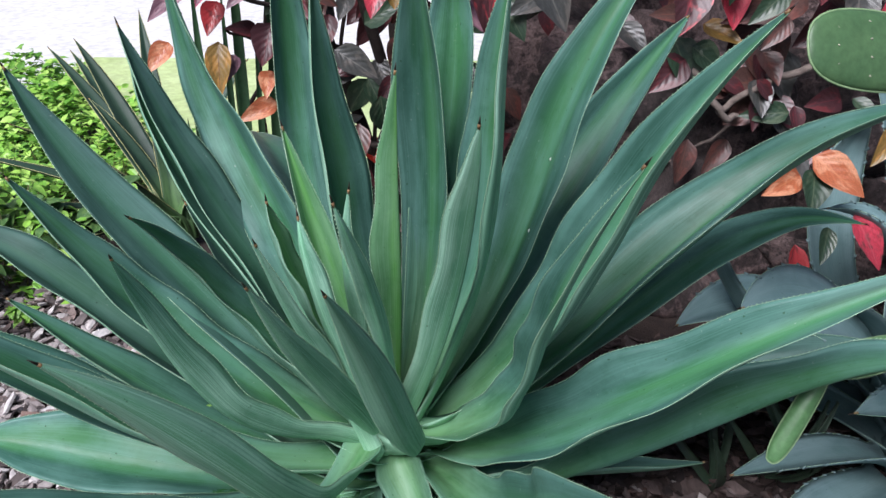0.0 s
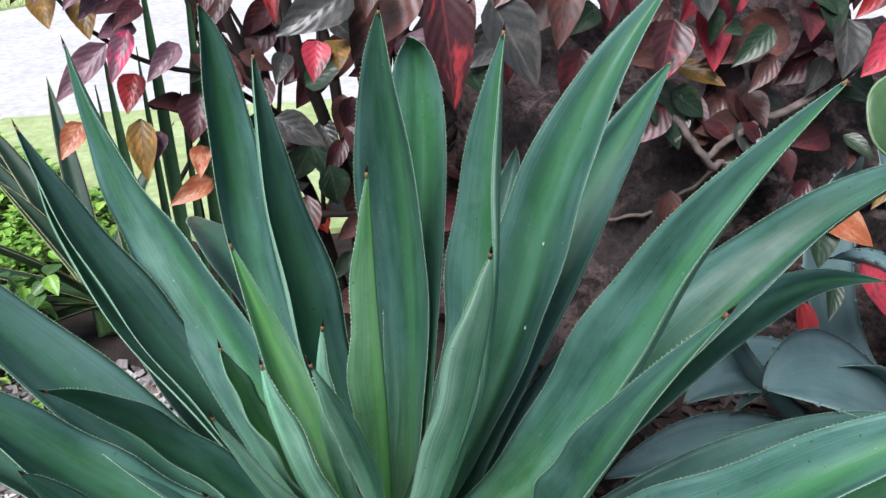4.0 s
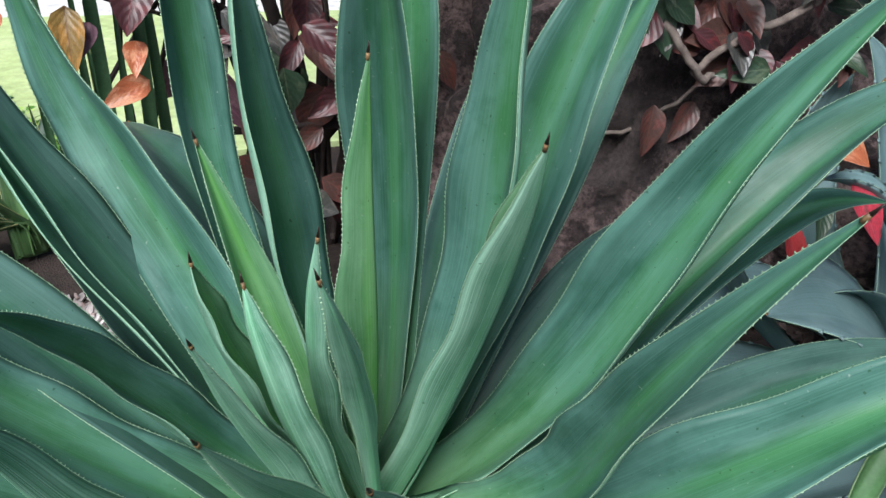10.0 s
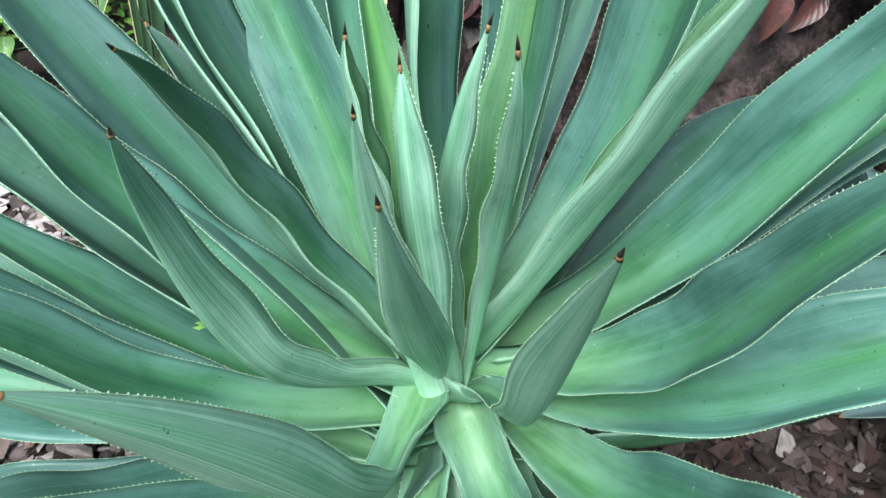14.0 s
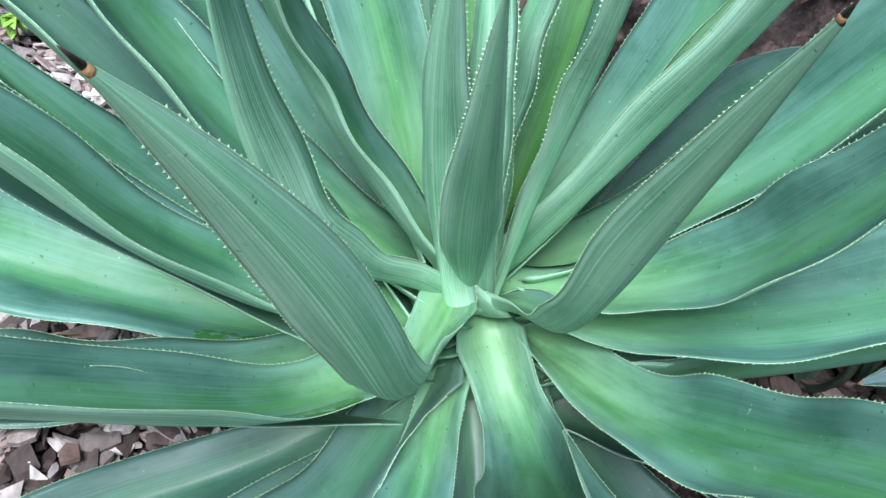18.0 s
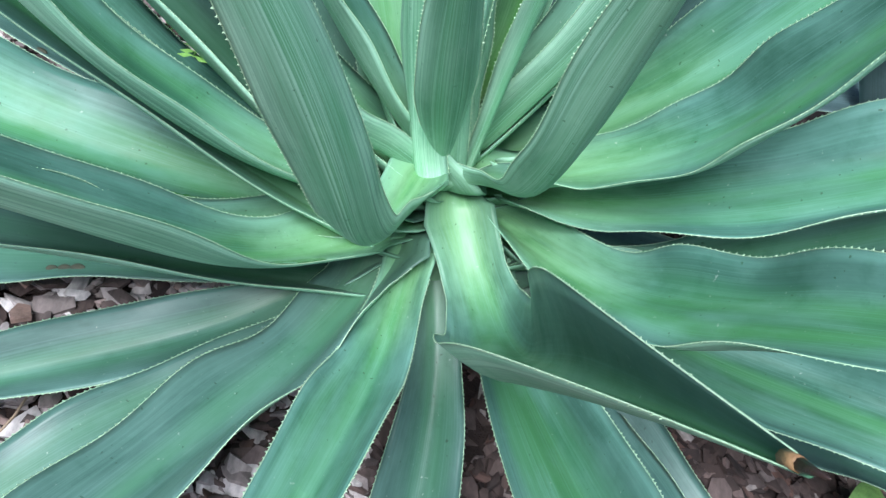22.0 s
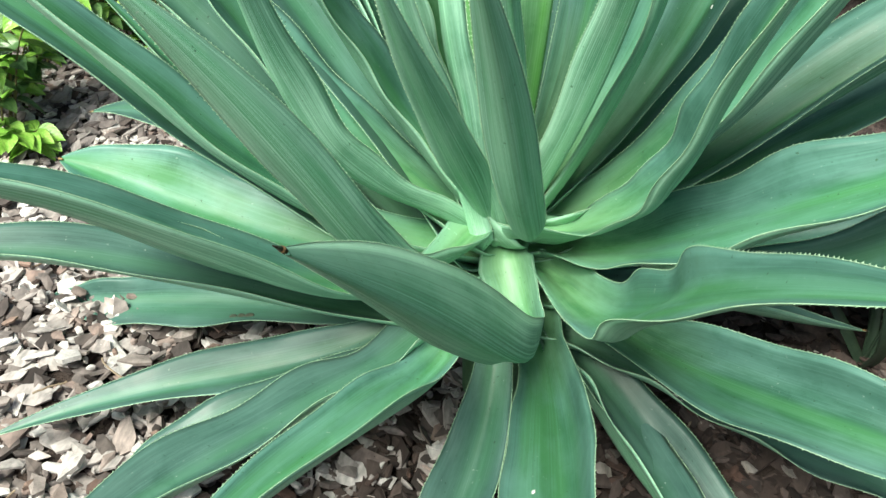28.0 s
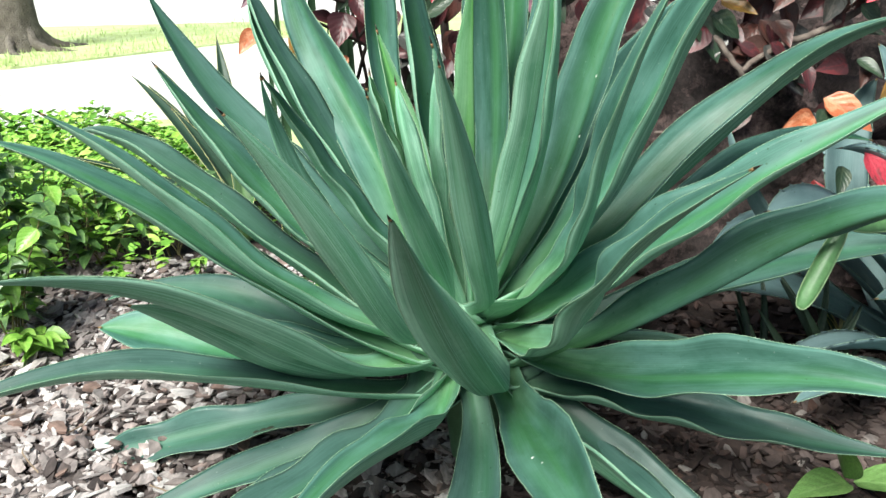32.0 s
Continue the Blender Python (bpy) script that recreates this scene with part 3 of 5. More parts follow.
grow((-0.124, 0.864, 0.212), (-0.368, 0.775, 0.254), (-0.534, 0.722, 0.409), (-0.761, 0.605, 0.307), width=0.072, turn=-0.03, twist=-0.02, foot=0.66, wide=0.53, fold=0.38, tip_fold=0.49, wave=0.003, waves=3.1, phase=0.19, mats=[OLD_SHADED, UNDER])
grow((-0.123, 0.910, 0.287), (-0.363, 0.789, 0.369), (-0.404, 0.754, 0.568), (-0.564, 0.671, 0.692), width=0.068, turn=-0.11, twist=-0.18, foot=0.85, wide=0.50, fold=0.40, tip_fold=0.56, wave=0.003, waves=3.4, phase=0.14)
grow((0.016, 0.877, 0.212), (0.063, 0.900, 0.149), (0.134, 0.755, 0.135), (0.263, 0.536, 0.161), width=0.091, turn=-0.52, twist=0.08, foot=0.66, wide=0.52, fold=0.37, tip_fold=0.31, wave=0.003, waves=3.3, phase=0.96, mats=[OLD_SHADED, UNDER])
grow((0.022, 0.889, 0.209), (0.129, 0.805, 0.149), (0.233, 0.708, 0.095), (0.339, 0.592, 0.043), width=0.093, turn=0.01, twist=-0.04, foot=0.68, wide=0.50, fold=0.35, tip_fold=0.34, wave=0.003, waves=3.2, phase=0.01, mats=[OLD_SHADED, UNDER])
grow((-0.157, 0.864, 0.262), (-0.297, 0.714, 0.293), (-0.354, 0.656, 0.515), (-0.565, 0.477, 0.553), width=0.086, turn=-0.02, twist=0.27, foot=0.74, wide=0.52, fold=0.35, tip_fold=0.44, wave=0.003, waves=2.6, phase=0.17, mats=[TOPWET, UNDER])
grow((-0.125, 0.923, 0.256), (-0.436, 0.955, 0.456), (-0.576, 1.006, 0.621), (-0.680, 1.009, 0.599), width=0.082, turn=0.07, twist=-0.04, foot=0.85, wide=0.54, fold=0.36, tip_fold=0.39, wave=0.003, waves=4.1, phase=0.36, mats=[OLD_SHADED, UNDER])
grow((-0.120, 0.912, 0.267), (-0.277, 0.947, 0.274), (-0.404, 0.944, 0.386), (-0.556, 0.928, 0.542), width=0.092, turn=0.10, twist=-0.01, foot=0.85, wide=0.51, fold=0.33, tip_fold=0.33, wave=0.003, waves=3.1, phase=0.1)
grow((-0.127, 1.002, 0.221), (-0.194, 1.062, 0.348), (-0.293, 1.130, 0.452), (-0.401, 1.203, 0.551), width=0.100, turn=0.05, twist=0.01, foot=0.65, wide=0.50, fold=0.36, tip_fold=0.36, wave=0.003, waves=4.5, phase=0.42, mats=[OLD_SHADED, UNDER])
grow((-0.094, 1.000, 0.286), (-0.149, 1.146, 0.605), (-0.296, 1.324, 0.611), (-0.360, 1.578, 0.531), width=0.092, turn=0.24, twist=0.06, foot=0.65, wide=0.56, fold=0.35, tip_fold=0.23, wave=0.003, waves=2.9, phase=0.06, mats=[OLD_SHADED, UNDER])
grow((0.009, 0.912, 0.232), (0.015, 0.849, 0.347), (0.192, 0.851, 0.317), (0.407, 1.015, 0.196), width=0.066, turn=-0.30, twist=0.01, foot=0.66, wide=0.51, fold=0.37, tip_fold=0.37, wave=0.003, waves=2.6, phase=0.17, mats=[OLD_SHADED, UNDER])
grow((-0.110, 0.856, 0.198), (-0.279, 0.715, 0.167), (-0.394, 0.637, 0.147), (-0.440, 0.590, 0.082), width=0.086, turn=-0.02, twist=-0.04, foot=0.64, wide=0.53, fold=0.35, tip_fold=0.37, wave=0.003, waves=3.9, phase=0.15, mats=[OLD_SHADED, UNDER])
grow((-0.003, 1.001, 0.241), (0.117, 1.101, 0.359), (0.266, 1.212, 0.465), (0.373, 1.309, 0.463), width=0.085, turn=0.05, twist=0.12, foot=0.65, wide=0.48, fold=0.36, tip_fold=0.40, wave=0.003, waves=2.6, phase=0.49, mats=[OLD_SHADED, UNDER])
grow((-0.037, 1.026, 0.237), (0.083, 1.412, 0.383), (0.198, 1.590, 0.531), (0.203, 1.594, 0.610), width=0.065, turn=-0.01, twist=0.04, foot=0.63, wide=0.54, fold=0.37, tip_fold=0.40, wave=0.003, waves=3.0, phase=1.0, mats=[OLD_SHADED, UNDER])
grow((-0.132, 0.956, 0.196), (-0.366, 1.029, 0.268), (-0.564, 1.112, 0.334), (-0.755, 1.172, 0.240), width=0.090, turn=-0.16, twist=-0.16, foot=0.65, wide=0.48, fold=0.35, tip_fold=0.37, wave=0.003, waves=2.7, phase=0.53, specks=((0.47, 0.1, 0.004, SCAR), (0.37, 0.06, 0.004, SCAR), (0.34, 0.06, 0.003, SCAR), (0.25, 0.1, 0.0045, SCAR)), mats=[OLD_SHADED, UNDER])
grow((-0.129, 0.886, 0.251), (-0.382, 0.834, 0.384), (-0.490, 0.782, 0.580), (-0.678, 0.741, 0.647), width=0.086, turn=-0.20, twist=-0.04, foot=0.61, wide=0.50, fold=0.33, tip_fold=0.35, wave=0.003, waves=3.1, phase=0.3)

# ---------------------------------------------------------------- ground, road, lawn
def lie(x, y):
    """Height of the bed: it rises a little to the back and to the side of the boulder, and meets the path level."""
    near = max(0.0, min(1.0, (2.55 - y) / 0.9))
    rise = 0.045 + 0.085 * max(-0.5, min(0.75, y - 0.93)) + 0.026 * max(-0.4, min(1.6, x + 0.8))
    return near * rise + 0.006 * noise.noise((x * 5, y * 5, 0)) * near


SOIL = plain("mulch_soil", [(0.3, (0.022, 0.015, 0.013)), (0.7, (0.060, 0.040, 0.033))], 22.0, 0.95, 0.8, 0.008)
bm = bmesh.new()
cuts = sorted({-60, -20, -8, -5, *[round(-4 + 0.12 * i, 2) for i in range(54)], 3, 4.5, 8, 20, 60})
deep = sorted({-20, -6, -2.5, *[round(-1 + 0.12 * i, 2) for i in range(50)], 5.5, 7, 12, 30, 90})
mesh_rows = [[bm.verts.new((x, y, lie(x, y))) for x in cuts] for y in deep]
for a, b in zip(mesh_rows, mesh_rows[1:]):
    for i in range(len(cuts) - 1):
        bm.faces.new((a[i], a[i + 1], b[i + 1], b[i]))
tagged(new("ground", finish("ground", bm, SOIL)), "dark damp soil of a planting bed under bark mulch", "ground", kind="structure")

# Strong sun on path, road and grass is put into these bright base colours.
PAVING = plain("sunlit_pale_concrete", [(0.3, (0.70, 0.69, 0.67)), (0.7, (0.82, 0.81, 0.79))], 2.5, 0.85, 0.2, 0.003)
GRASS = plain("sunlit_lawn_grass", [(0.3, (0.44, 0.56, 0.22)), (0.7, (0.62, 0.73, 0.38))], 3.0, 0.9, 0.6, 0.01)


def slab(name, corners, z, height, mat, label, category):
    bm = bmesh.new()
    low = [bm.verts.new((x, y, z - 0.15)) for x, y in corners]
    top = [bm.verts.new((x, y, z + height)) for x, y in corners]
    bm.faces.new(top)
    n = len(corners)
    for i in range(n):
        bm.faces.new((low[i], low[(i + 1) % n], top[(i + 1) % n], top[i]))
    bmesh.ops.recalc_face_normals(bm, faces=bm.faces)
    return tagged(new(name, finish(name, bm, mat, False)), label, category, kind="structure")


slab("pavement", [(-14, 3.7), (-1.76, 3.66), (-1.72, 4.17), (2.5, 4.02), (6, 4.1), (6, 8.6), (-1.9, 8.35), (-3.6, 6.35), (-14, 4.1)], 0.0, 0.012, PAVING, "sunlit pale concrete path beside the planting bed", "path")
slab("verge", [(-1.755, 3.66), (-1.0, 2.98), (-0.55, 2.6), (2.5, 2.9), (6, 3.6), (6, 4.095), (2.5, 4.015), (-1.715, 4.165)], 0.0, 0.018, GRASS, "narrow strip of pale sunlit grass between bed and path", "lawn")
slab("lawn", [(-30, 4.2), (-14, 4.1), (-3.6, 6.35), (-1.9, 8.35), (6, 8.6), (6, 12.5), (-2.7, 10.2), (-30, 9.4)], 0.0, 0.03, GRASS, "strip of pale sunlit mown lawn", "lawn")
slab("road", [(-40, 9.6), (-2.7, 10.4), (6, 12.7), (40, 16), (40, 60), (-40, 60)], 0.0, 0.01, PAVING, "wide pale sunlit road surface", "road")

# blades of the lawn's near strip
bm_v, bm_f = [], []
rng = random.Random(5)
for _ in range(5200):
    u, v = rng.random(), rng.random()
    x = -7.0 + 7.0 * u
    y0 = 4.1 + (x + 14) * 0.216 if x < -3.6 else 6.35 + (x + 3.6) * 1.18
    x, y = x, max(y0, 4.2) + 3.2 * v * v + 0.02
    if x > -1.9 and y > 11:
        continue
    a, h = rng.uniform(0, 6.3), rng.uniform(0.03, 0.06)
    k = len(bm_v)
    bm_v += [(x - 0.006 * math.cos(a), y - 0.006 * math.sin(a), 0.028), (x + 0.006 * math.cos(a), y + 0.006 * math.sin(a), 0.028),
             (x + rng.uniform(-0.02, 0.02), y + rng.uniform(-0.02, 0.02), 0.03 + h)]
    bm_f.append((k, k + 1, k + 2))
me = bpy.data.meshes.new("grass")
me.from_pydata(bm_v, [], bm_f)
me.materials.append(GRASS)
tagged(new("grass", me), "short pale green grass blades of the lawn", "grass", kind="stuff")


def tube(bm, points, radii, sides=8, cap=True):
    """A round limb through the points."""
    pts = [Vector(q) for q in points]
    rings = []
    for i, q in enumerate(pts):
        t = (pts[min(i + 1, len(pts) - 1)] - pts[max(i - 1, 0)]).normalized()
        side = t.cross(Vector((0.31, 0.77, 0.55))).normalized()
        up = t.cross(side)
        rings.append([bm.verts.new(q + (side * math.cos(2 * math.pi * k / sides) + up * math.sin(2 * math.pi * k / sides)) * radii[i]) for k in range(sides)])
    for a, b in zip(rings, rings[1:]):
        for k in range(sides):
            bm.faces.new((a[k], a[(k + 1) % sides], b[(k + 1) % sides], b[k]))
    if cap:
        bm.faces.new(rings[0])
        bm.faces.new(rings[-1][::-1])
    return rings


def sway(points, steps=6, amount=0.0, seed=0):
    """Points along a smooth line through the given ones."""
    rng = random.Random(seed)
    pts = [Vector(q) for q in points]
    out = []
    for i in range(len(pts) - 1):
        a, b, c, d = pts[max(i - 1, 0)], pts[i], pts[i + 1], pts[min(i + 2, len(pts) - 1)]
        for k in range(steps):
            t = k / steps
            q = 0.5 * ((2 * b) + (c - a) * t + (2 * a - 5 * b + 4 * c - d) * t * t + (3 * b - a - 3 * c + d) * t ** 3)
            out.append(q + Vector((rng.uniform(-1, 1), rng.uniform(-1, 1), rng.uniform(-1, 1))) * amount)
    return out + [pts[-1]]


# the street tree beyond the path
BARK = plain("tree_bark", [(0.3, (0.10, 0.085, 0.07)), (0.7, (0.26, 0.23, 0.20))], 9.0, 0.95, 1.0, 0.03)
tree = thing("tree", "thick grey-brown tree trunk standing in the lawn", "tree", (-4.15, 7.6, 0.0))
bm = bmesh.new()
line = [(0, 0, -0.1), (0, 0, 0.05), (-0.01, 0, 0.25), (-0.03, 0.02, 0.8), (-0.05, 0.02, 1.8), (-0.02, 0, 3.0)]
rings = tube(bm, line, [0.36, 0.31, 0.225, 0.20, 0.19, 0.17], 22)
for v in bm.verts:
    w = noise.noise((v.co.x * 7, v.co.y * 7, v.co.z * 1.5))
    flare = 1.0 if v.co.z < 0.3 else 0.35
    v.co.x *= 1 + 0.16 * w * flare
    v.co.y *= 1 + 0.16 * w * flare
part("trunk", bm, BARK, tree)
for k, (a, r, q) in enumerate(((0.4, 0.62, 0.06), (2.1, 0.55, 0.05), (3.6, 0.60, 0.055), (5.0, 0.5, 0.05), (5.8, 0.65, 0.06))):
    bm = bmesh.new()
    tube(bm, sway([(0.15 * math.cos(a), 0.15 * math.sin(a), 0.22), (0.33 * math.cos(a), 0.33 * math.sin(a), 0.06), (r * math.cos(a + 0.2), r * math.sin(a + 0.2), 0.005)], 5, 0.006, k), [q * (1 - 0.05 * i) for i in range(11)], 9)
    part("root", bm, BARK, tree)
for k, (dx, dy) in enumerate(((0.9, 0.2), (-0.8, 0.5), (0.1, -0.9))):
    bm = bmesh.new()
    tube(bm, sway([(-0.02, 0, 2.8), (dx * 0.5, dy * 0.5, 3.5), (dx * 1.4, dy * 1.4, 4.4)], 5, 0.02, k), [0.11 - 0.008 * i for i in range(11)], 10)
    part("limb", bm, BARK, tree)

# ---------------------------------------------------------------- the boulder
m, n, l, b = material("boulder_stone")
big = noise_of(n, l, 5.0, 10, 0.74)
fine = noise_of(n, l, 70.0, 8, 0.75)
# Near-black patches: shade of shrub and hollows put into the stone's colour.
shade_patch = noise_of(n, l, 5.0, 9, 0.7)
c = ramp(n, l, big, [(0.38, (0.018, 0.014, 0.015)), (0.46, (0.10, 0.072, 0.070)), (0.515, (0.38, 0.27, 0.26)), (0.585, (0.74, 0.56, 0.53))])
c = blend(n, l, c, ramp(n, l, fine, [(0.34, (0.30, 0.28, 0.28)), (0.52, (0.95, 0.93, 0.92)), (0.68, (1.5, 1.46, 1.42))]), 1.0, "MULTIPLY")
c = blend(n, l, c, (0.018, 0.016, 0.017), ramp(n, l, shade_patch, [(0.49, (0, 0, 0)), (0.55, (0.88, 0.88, 0.88))]))
l.new(c, b.inputs["Base Color"])
b.inputs["Roughness"].default_value = 0.9
bump(n, l, b, blend(n, l, big, fine, 0.35), 1.0, 0.05)
STONE = m


def boulder(name, label, at, size, seed, turn=0.0):
    bm = bmesh.new()
    bmesh.ops.create_icosphere(bm, subdivisions=6, radius=1.0)
    for v in bm.verts:
        d = v.co.normalized()
        q = d * 1.3 + Vector((seed, 2.0 * seed, 0.7))
        hollow = max(0.0, noise.noise(q * 2.1 + Vector((5.0, 1.0, 3.0))) - 0.12)
        ledge = 1 - min(1.0, abs(noise.noise(q * 1.6 + Vector((1.0, 8.0, 2.0)))) * 7.0)
        crag = -0.42 * hollow - 0.07 * ledge + 0.20 * noise.noise(q * 1.2) + 0.14 * abs(noise.noise(q * 2.7)) - 0.10 * abs(noise.noise(q * 4.1)) + 0.05 * abs(noise.noise(q * 8.0)) + 0.02 * noise.noise(q * 17.0) + 0.010 * noise.noise(q * 40.0)
        flat = max(abs(d.x), abs(d.y), abs(d.z)) ** 0.45
        v.co = Vector((d.x * size[0], d.y * size[1], d.z * size[2])) * (1 + crag) / flat
    ob = new(name, finish(name, bm, STONE))
    ob.matrix_world = pose(*at, 0, 0, turn)
    return tagged(ob, label, "boulder")


boulder("boulder", "weathered pinkish-brown boulder behind the agave, with shade coloured on as dark patches", (0.66, 1.98, 0.24), (0.60, 0.40, 0.52), 3.1, 12)
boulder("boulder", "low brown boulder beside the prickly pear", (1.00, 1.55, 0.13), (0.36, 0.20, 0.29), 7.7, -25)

# ---------------------------------------------------------------- bark mulch
def bark(name, tones):
    """Bark flakes, each of its own tone, with fibrous grain."""
    m, n, l, b = material(name)
    rnd = n.new("ShaderNodeNewGeometry").outputs["Random Per Island"]
    c = ramp(n, l, rnd, tones)
    g = noise_of(n, l, 90.0, 5, 0.6, None, (1.0, 0.35, 1.0))
    c = blend(n, l, c, ramp(n, l, g, [(0.3, (0.5, 0.5, 0.5)), (0.7, (1.3, 1.27, 1.25))]), 1.0, "MULTIPLY")
    l.new(c, b.inputs["Base Color"])
    b.inputs["Roughness"].default_value = 0.85
    bump(n, l, b, g, 0.7, 0.003)
    return m


CHIP = bark("weathered_bark", [(0.0, (0.045, 0.035, 0.034)), (0.12, (0.13, 0.105, 0.10)), (0.30, (0.27, 0.235, 0.23)), (0.56, (0.44, 0.405, 0.40)), (0.72, (0.25, 0.18, 0.16)), (0.84, (0.54, 0.505, 0.50)), (1.0, (0.74, 0.715, 0.71))])
# Same bark, damp, and darkened further so its colour carries the leaves' shade.
DAMP_SHADED_CHIP = bark("damp_shaded_bark", [(0.0, (0.018, 0.012, 0.011)), (0.25, (0.036, 0.023, 0.020)), (0.50, (0.064, 0.044, 0.039)), (0.74, (0.105, 0.080, 0.075)), (0.86, (0.080, 0.042, 0.032)), (0.95, (0.15, 0.12, 0.115)), (1.0, (0.36, 0.33, 0.31))])


def chip_shape(rng):
    """An irregular flake of bark: outline points, a raised middle, an underside."""
    k = rng.choice((4, 5, 5, 6, 7))
    long = rng.choice((rng.uniform(0.006, 0.013), rng.uniform(0.012, 0.024), rng.uniform(0.018, 0.032)))
    wide, thick = long * rng.uniform(0.34, 0.72), rng.uniform(0.002, 0.006)
    out = []
    for i in range(k):
        a = 2 * math.pi * (i + rng.uniform(-0.32, 0.32)) / k
        out.append((long * math.cos(a) * rng.uniform(0.65, 1.15), wide * math.sin(a) * rng.uniform(0.75, 1.1)))
    vs = [(x, y, thick * rng.uniform(0.35, 0.6)) for x, y in out] + [(x * 0.93, y * 0.93, -thick * 0.5) for x, y in out]
    vs.append((rng.uniform(-0.3, 0.3) * long, rng.uniform(-0.3, 0.3) * wide, thick * rng.uniform(0.7, 1.2)))
    fs = [(i, (i + 1) % k, 2 * k) for i in range(k)] + [(i, i + k, (i + 1) % k + k, (i + 1) % k) for i in range(k)] + [tuple(range(2 * k - 1, k - 1, -1))]
    return vs, fs


def mulch(count, area, seed, mat, lift=0.010):
    rng = random.Random(seed)
    vs, fs = [], []
    for _ in range(count):
        x, y = area(rng)
        shape, faces = chip_shape(rng)
        m = pose(x, y, lie(x, y) + rng.uniform(0.0, lift), rng.gauss(0, 20), rng.gauss(0, 18), rng.uniform(0, 360))
        k = len(vs)
        vs += [tuple(m @ Vector(q)) for q in shape]
        fs += [tuple(k + i for i in f) for f in faces]
    me = bpy.data.meshes.new("bark_mulch")
    me.from_pydata(vs, [], fs)
    me.materials.append(mat)
    return me


def bed_left(rng):
    return max(-2.6, min(-0.1, rng.gauss(-0.85, 0.48))), 0.3 + 1.5 * rng.betavariate(1.6, 1.5)


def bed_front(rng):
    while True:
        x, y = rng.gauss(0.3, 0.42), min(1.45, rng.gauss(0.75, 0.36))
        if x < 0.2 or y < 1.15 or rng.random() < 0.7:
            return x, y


tagged(new("bark_mulch", mulch(11500, bed_left, 11, CHIP, lift=0.018)), "loose brown, grey and pinkish bark chips covering the bed", "bark mulch", kind="stuff")
tagged(new("bark_mulch", mulch(9000, bed_front, 12, DAMP_SHADED_CHIP, lift=0.014)), "brown bark chips under the agave leaves, coloured darker for their shade", "bark mulch", kind="stuff")
# the chips that lie on top, each one loose
rng = random.Random(21)
shapes = []
for k in range(24):
    vs, fs = chip_shape(rng)
    me = bpy.data.meshes.new("bark_chip")
    me.from_pydata([(x * 1.35, y * 1.35, z * 1.3) for x, y, z in vs], [], fs)
    me.materials.append(CHIP)
    shapes.append(me)
TONES = []
for k, colour in enumerate(((0.32, 0.27, 0.255), (0.46, 0.415, 0.405), (0.20, 0.155, 0.14), (0.62, 0.58, 0.57), (0.26, 0.175, 0.145))):
    TONES.append(plain("loose_bark", [(0.3, tuple(0.6 * v for v in colour)), (0.7, tuple(1.25 * v for v in colour))], 60.0, 0.85, 0.6, 0.002))
for k in range(150):
    ob = new("bark_chip", shapes[k % 24].copy())
    ob.data.materials[0] = TONES[rng.randrange(5)]
    x, y = rng.uniform(-1.15, -0.42), rng.uniform(0.6, 1.25)
    ob.matrix_world = pose(x, y, lie(x, y) + 0.026, rng.gauss(0, 10), rng.gauss(0, 10), rng.uniform(0, 360))
    tagged(ob, "loose flake of bark lying on the mulch", "bark chip", "loose bark chips")
# dry twigs
TWIG = plain("dry_twig", [(0.3, (0.16, 0.11, 0.075)), (0.7, (0.36, 0.28, 0.20))], 40.0, 0.9)
for k in range(34):
    x, y, a, ln = rng.uniform(-1.35, 0.5), rng.uniform(0.4, 1.5), rng.uniform(0, 6.3), rng.uniform(0.04, 0.12)
    z = lie(x, y) + 0.03
    bm = bmesh.new()
    tube(bm, sway([(0, 0, 0), (ln * 0.5 * math.cos(a), ln * 0.5 * math.sin(a), rng.uniform(0, 0.012)), (ln * math.cos(a + 0.2), ln * math.sin(a + 0.2), rng.uniform(-0.008, 0.01))], 3, 0.001, k), [0.0014] * 7, 5)
    ob = new("twig", finish("twig", bm, TWIG))
    ob.location = (x, y, z)
    tagged(ob, "thin dry brown twig lying on the mulch", "twig", "twigs in the mulch")


# ---------------------------------------------------------------- leaves of the shrubs
def blade_mesh(name, width, mat, droop=0.25, cup=0.18, curl=0.0, rows=8, cols=4, tip=1.6, wavy=0.0, seed=0):
    """A soft leaf one unit long along x, hung from its stalk at the origin: folded at the midrib, drooping to a point."""
    rng = random.Random(seed)
    ph = rng.uniform(0, 6)
    bm = bmesh.new()
    uvl = bm.loops.layers.uv.new("UVMap")
    grid, uv = [], {}
    for i in range(rows + 1):
        s = i / rows
        w = width * 0.5 * (math.sin(math.pi * min(1, s) ** 0.72) ** 0.8) * (1 - 0.25 * s ** tip) if 0 < s < 1 else 0.004
        row = []
        for j in range(cols + 1):
            u = 2 * j / cols - 1
            z = -droop * s * s + cup * abs(u) * w * 2 + wavy * math.sin(7 * s * math.pi + ph + u) * abs(u)
            v = bm.verts.new((s - curl * s * s * 0.2, u * w, z))
            uv[v] = (s, 0.5 + 0.5 * u)
            row.append(v)
        grid.append(row)
    for a, c in zip(grid, grid[1:]):
        for j in range(cols):
            f = bm.faces.new((a[j], c[j], c[j + 1], a[j + 1]))
            for lp in f.loops:
                lp[uvl].uv = uv[lp.vert]
    return finish(name, bm, mat)


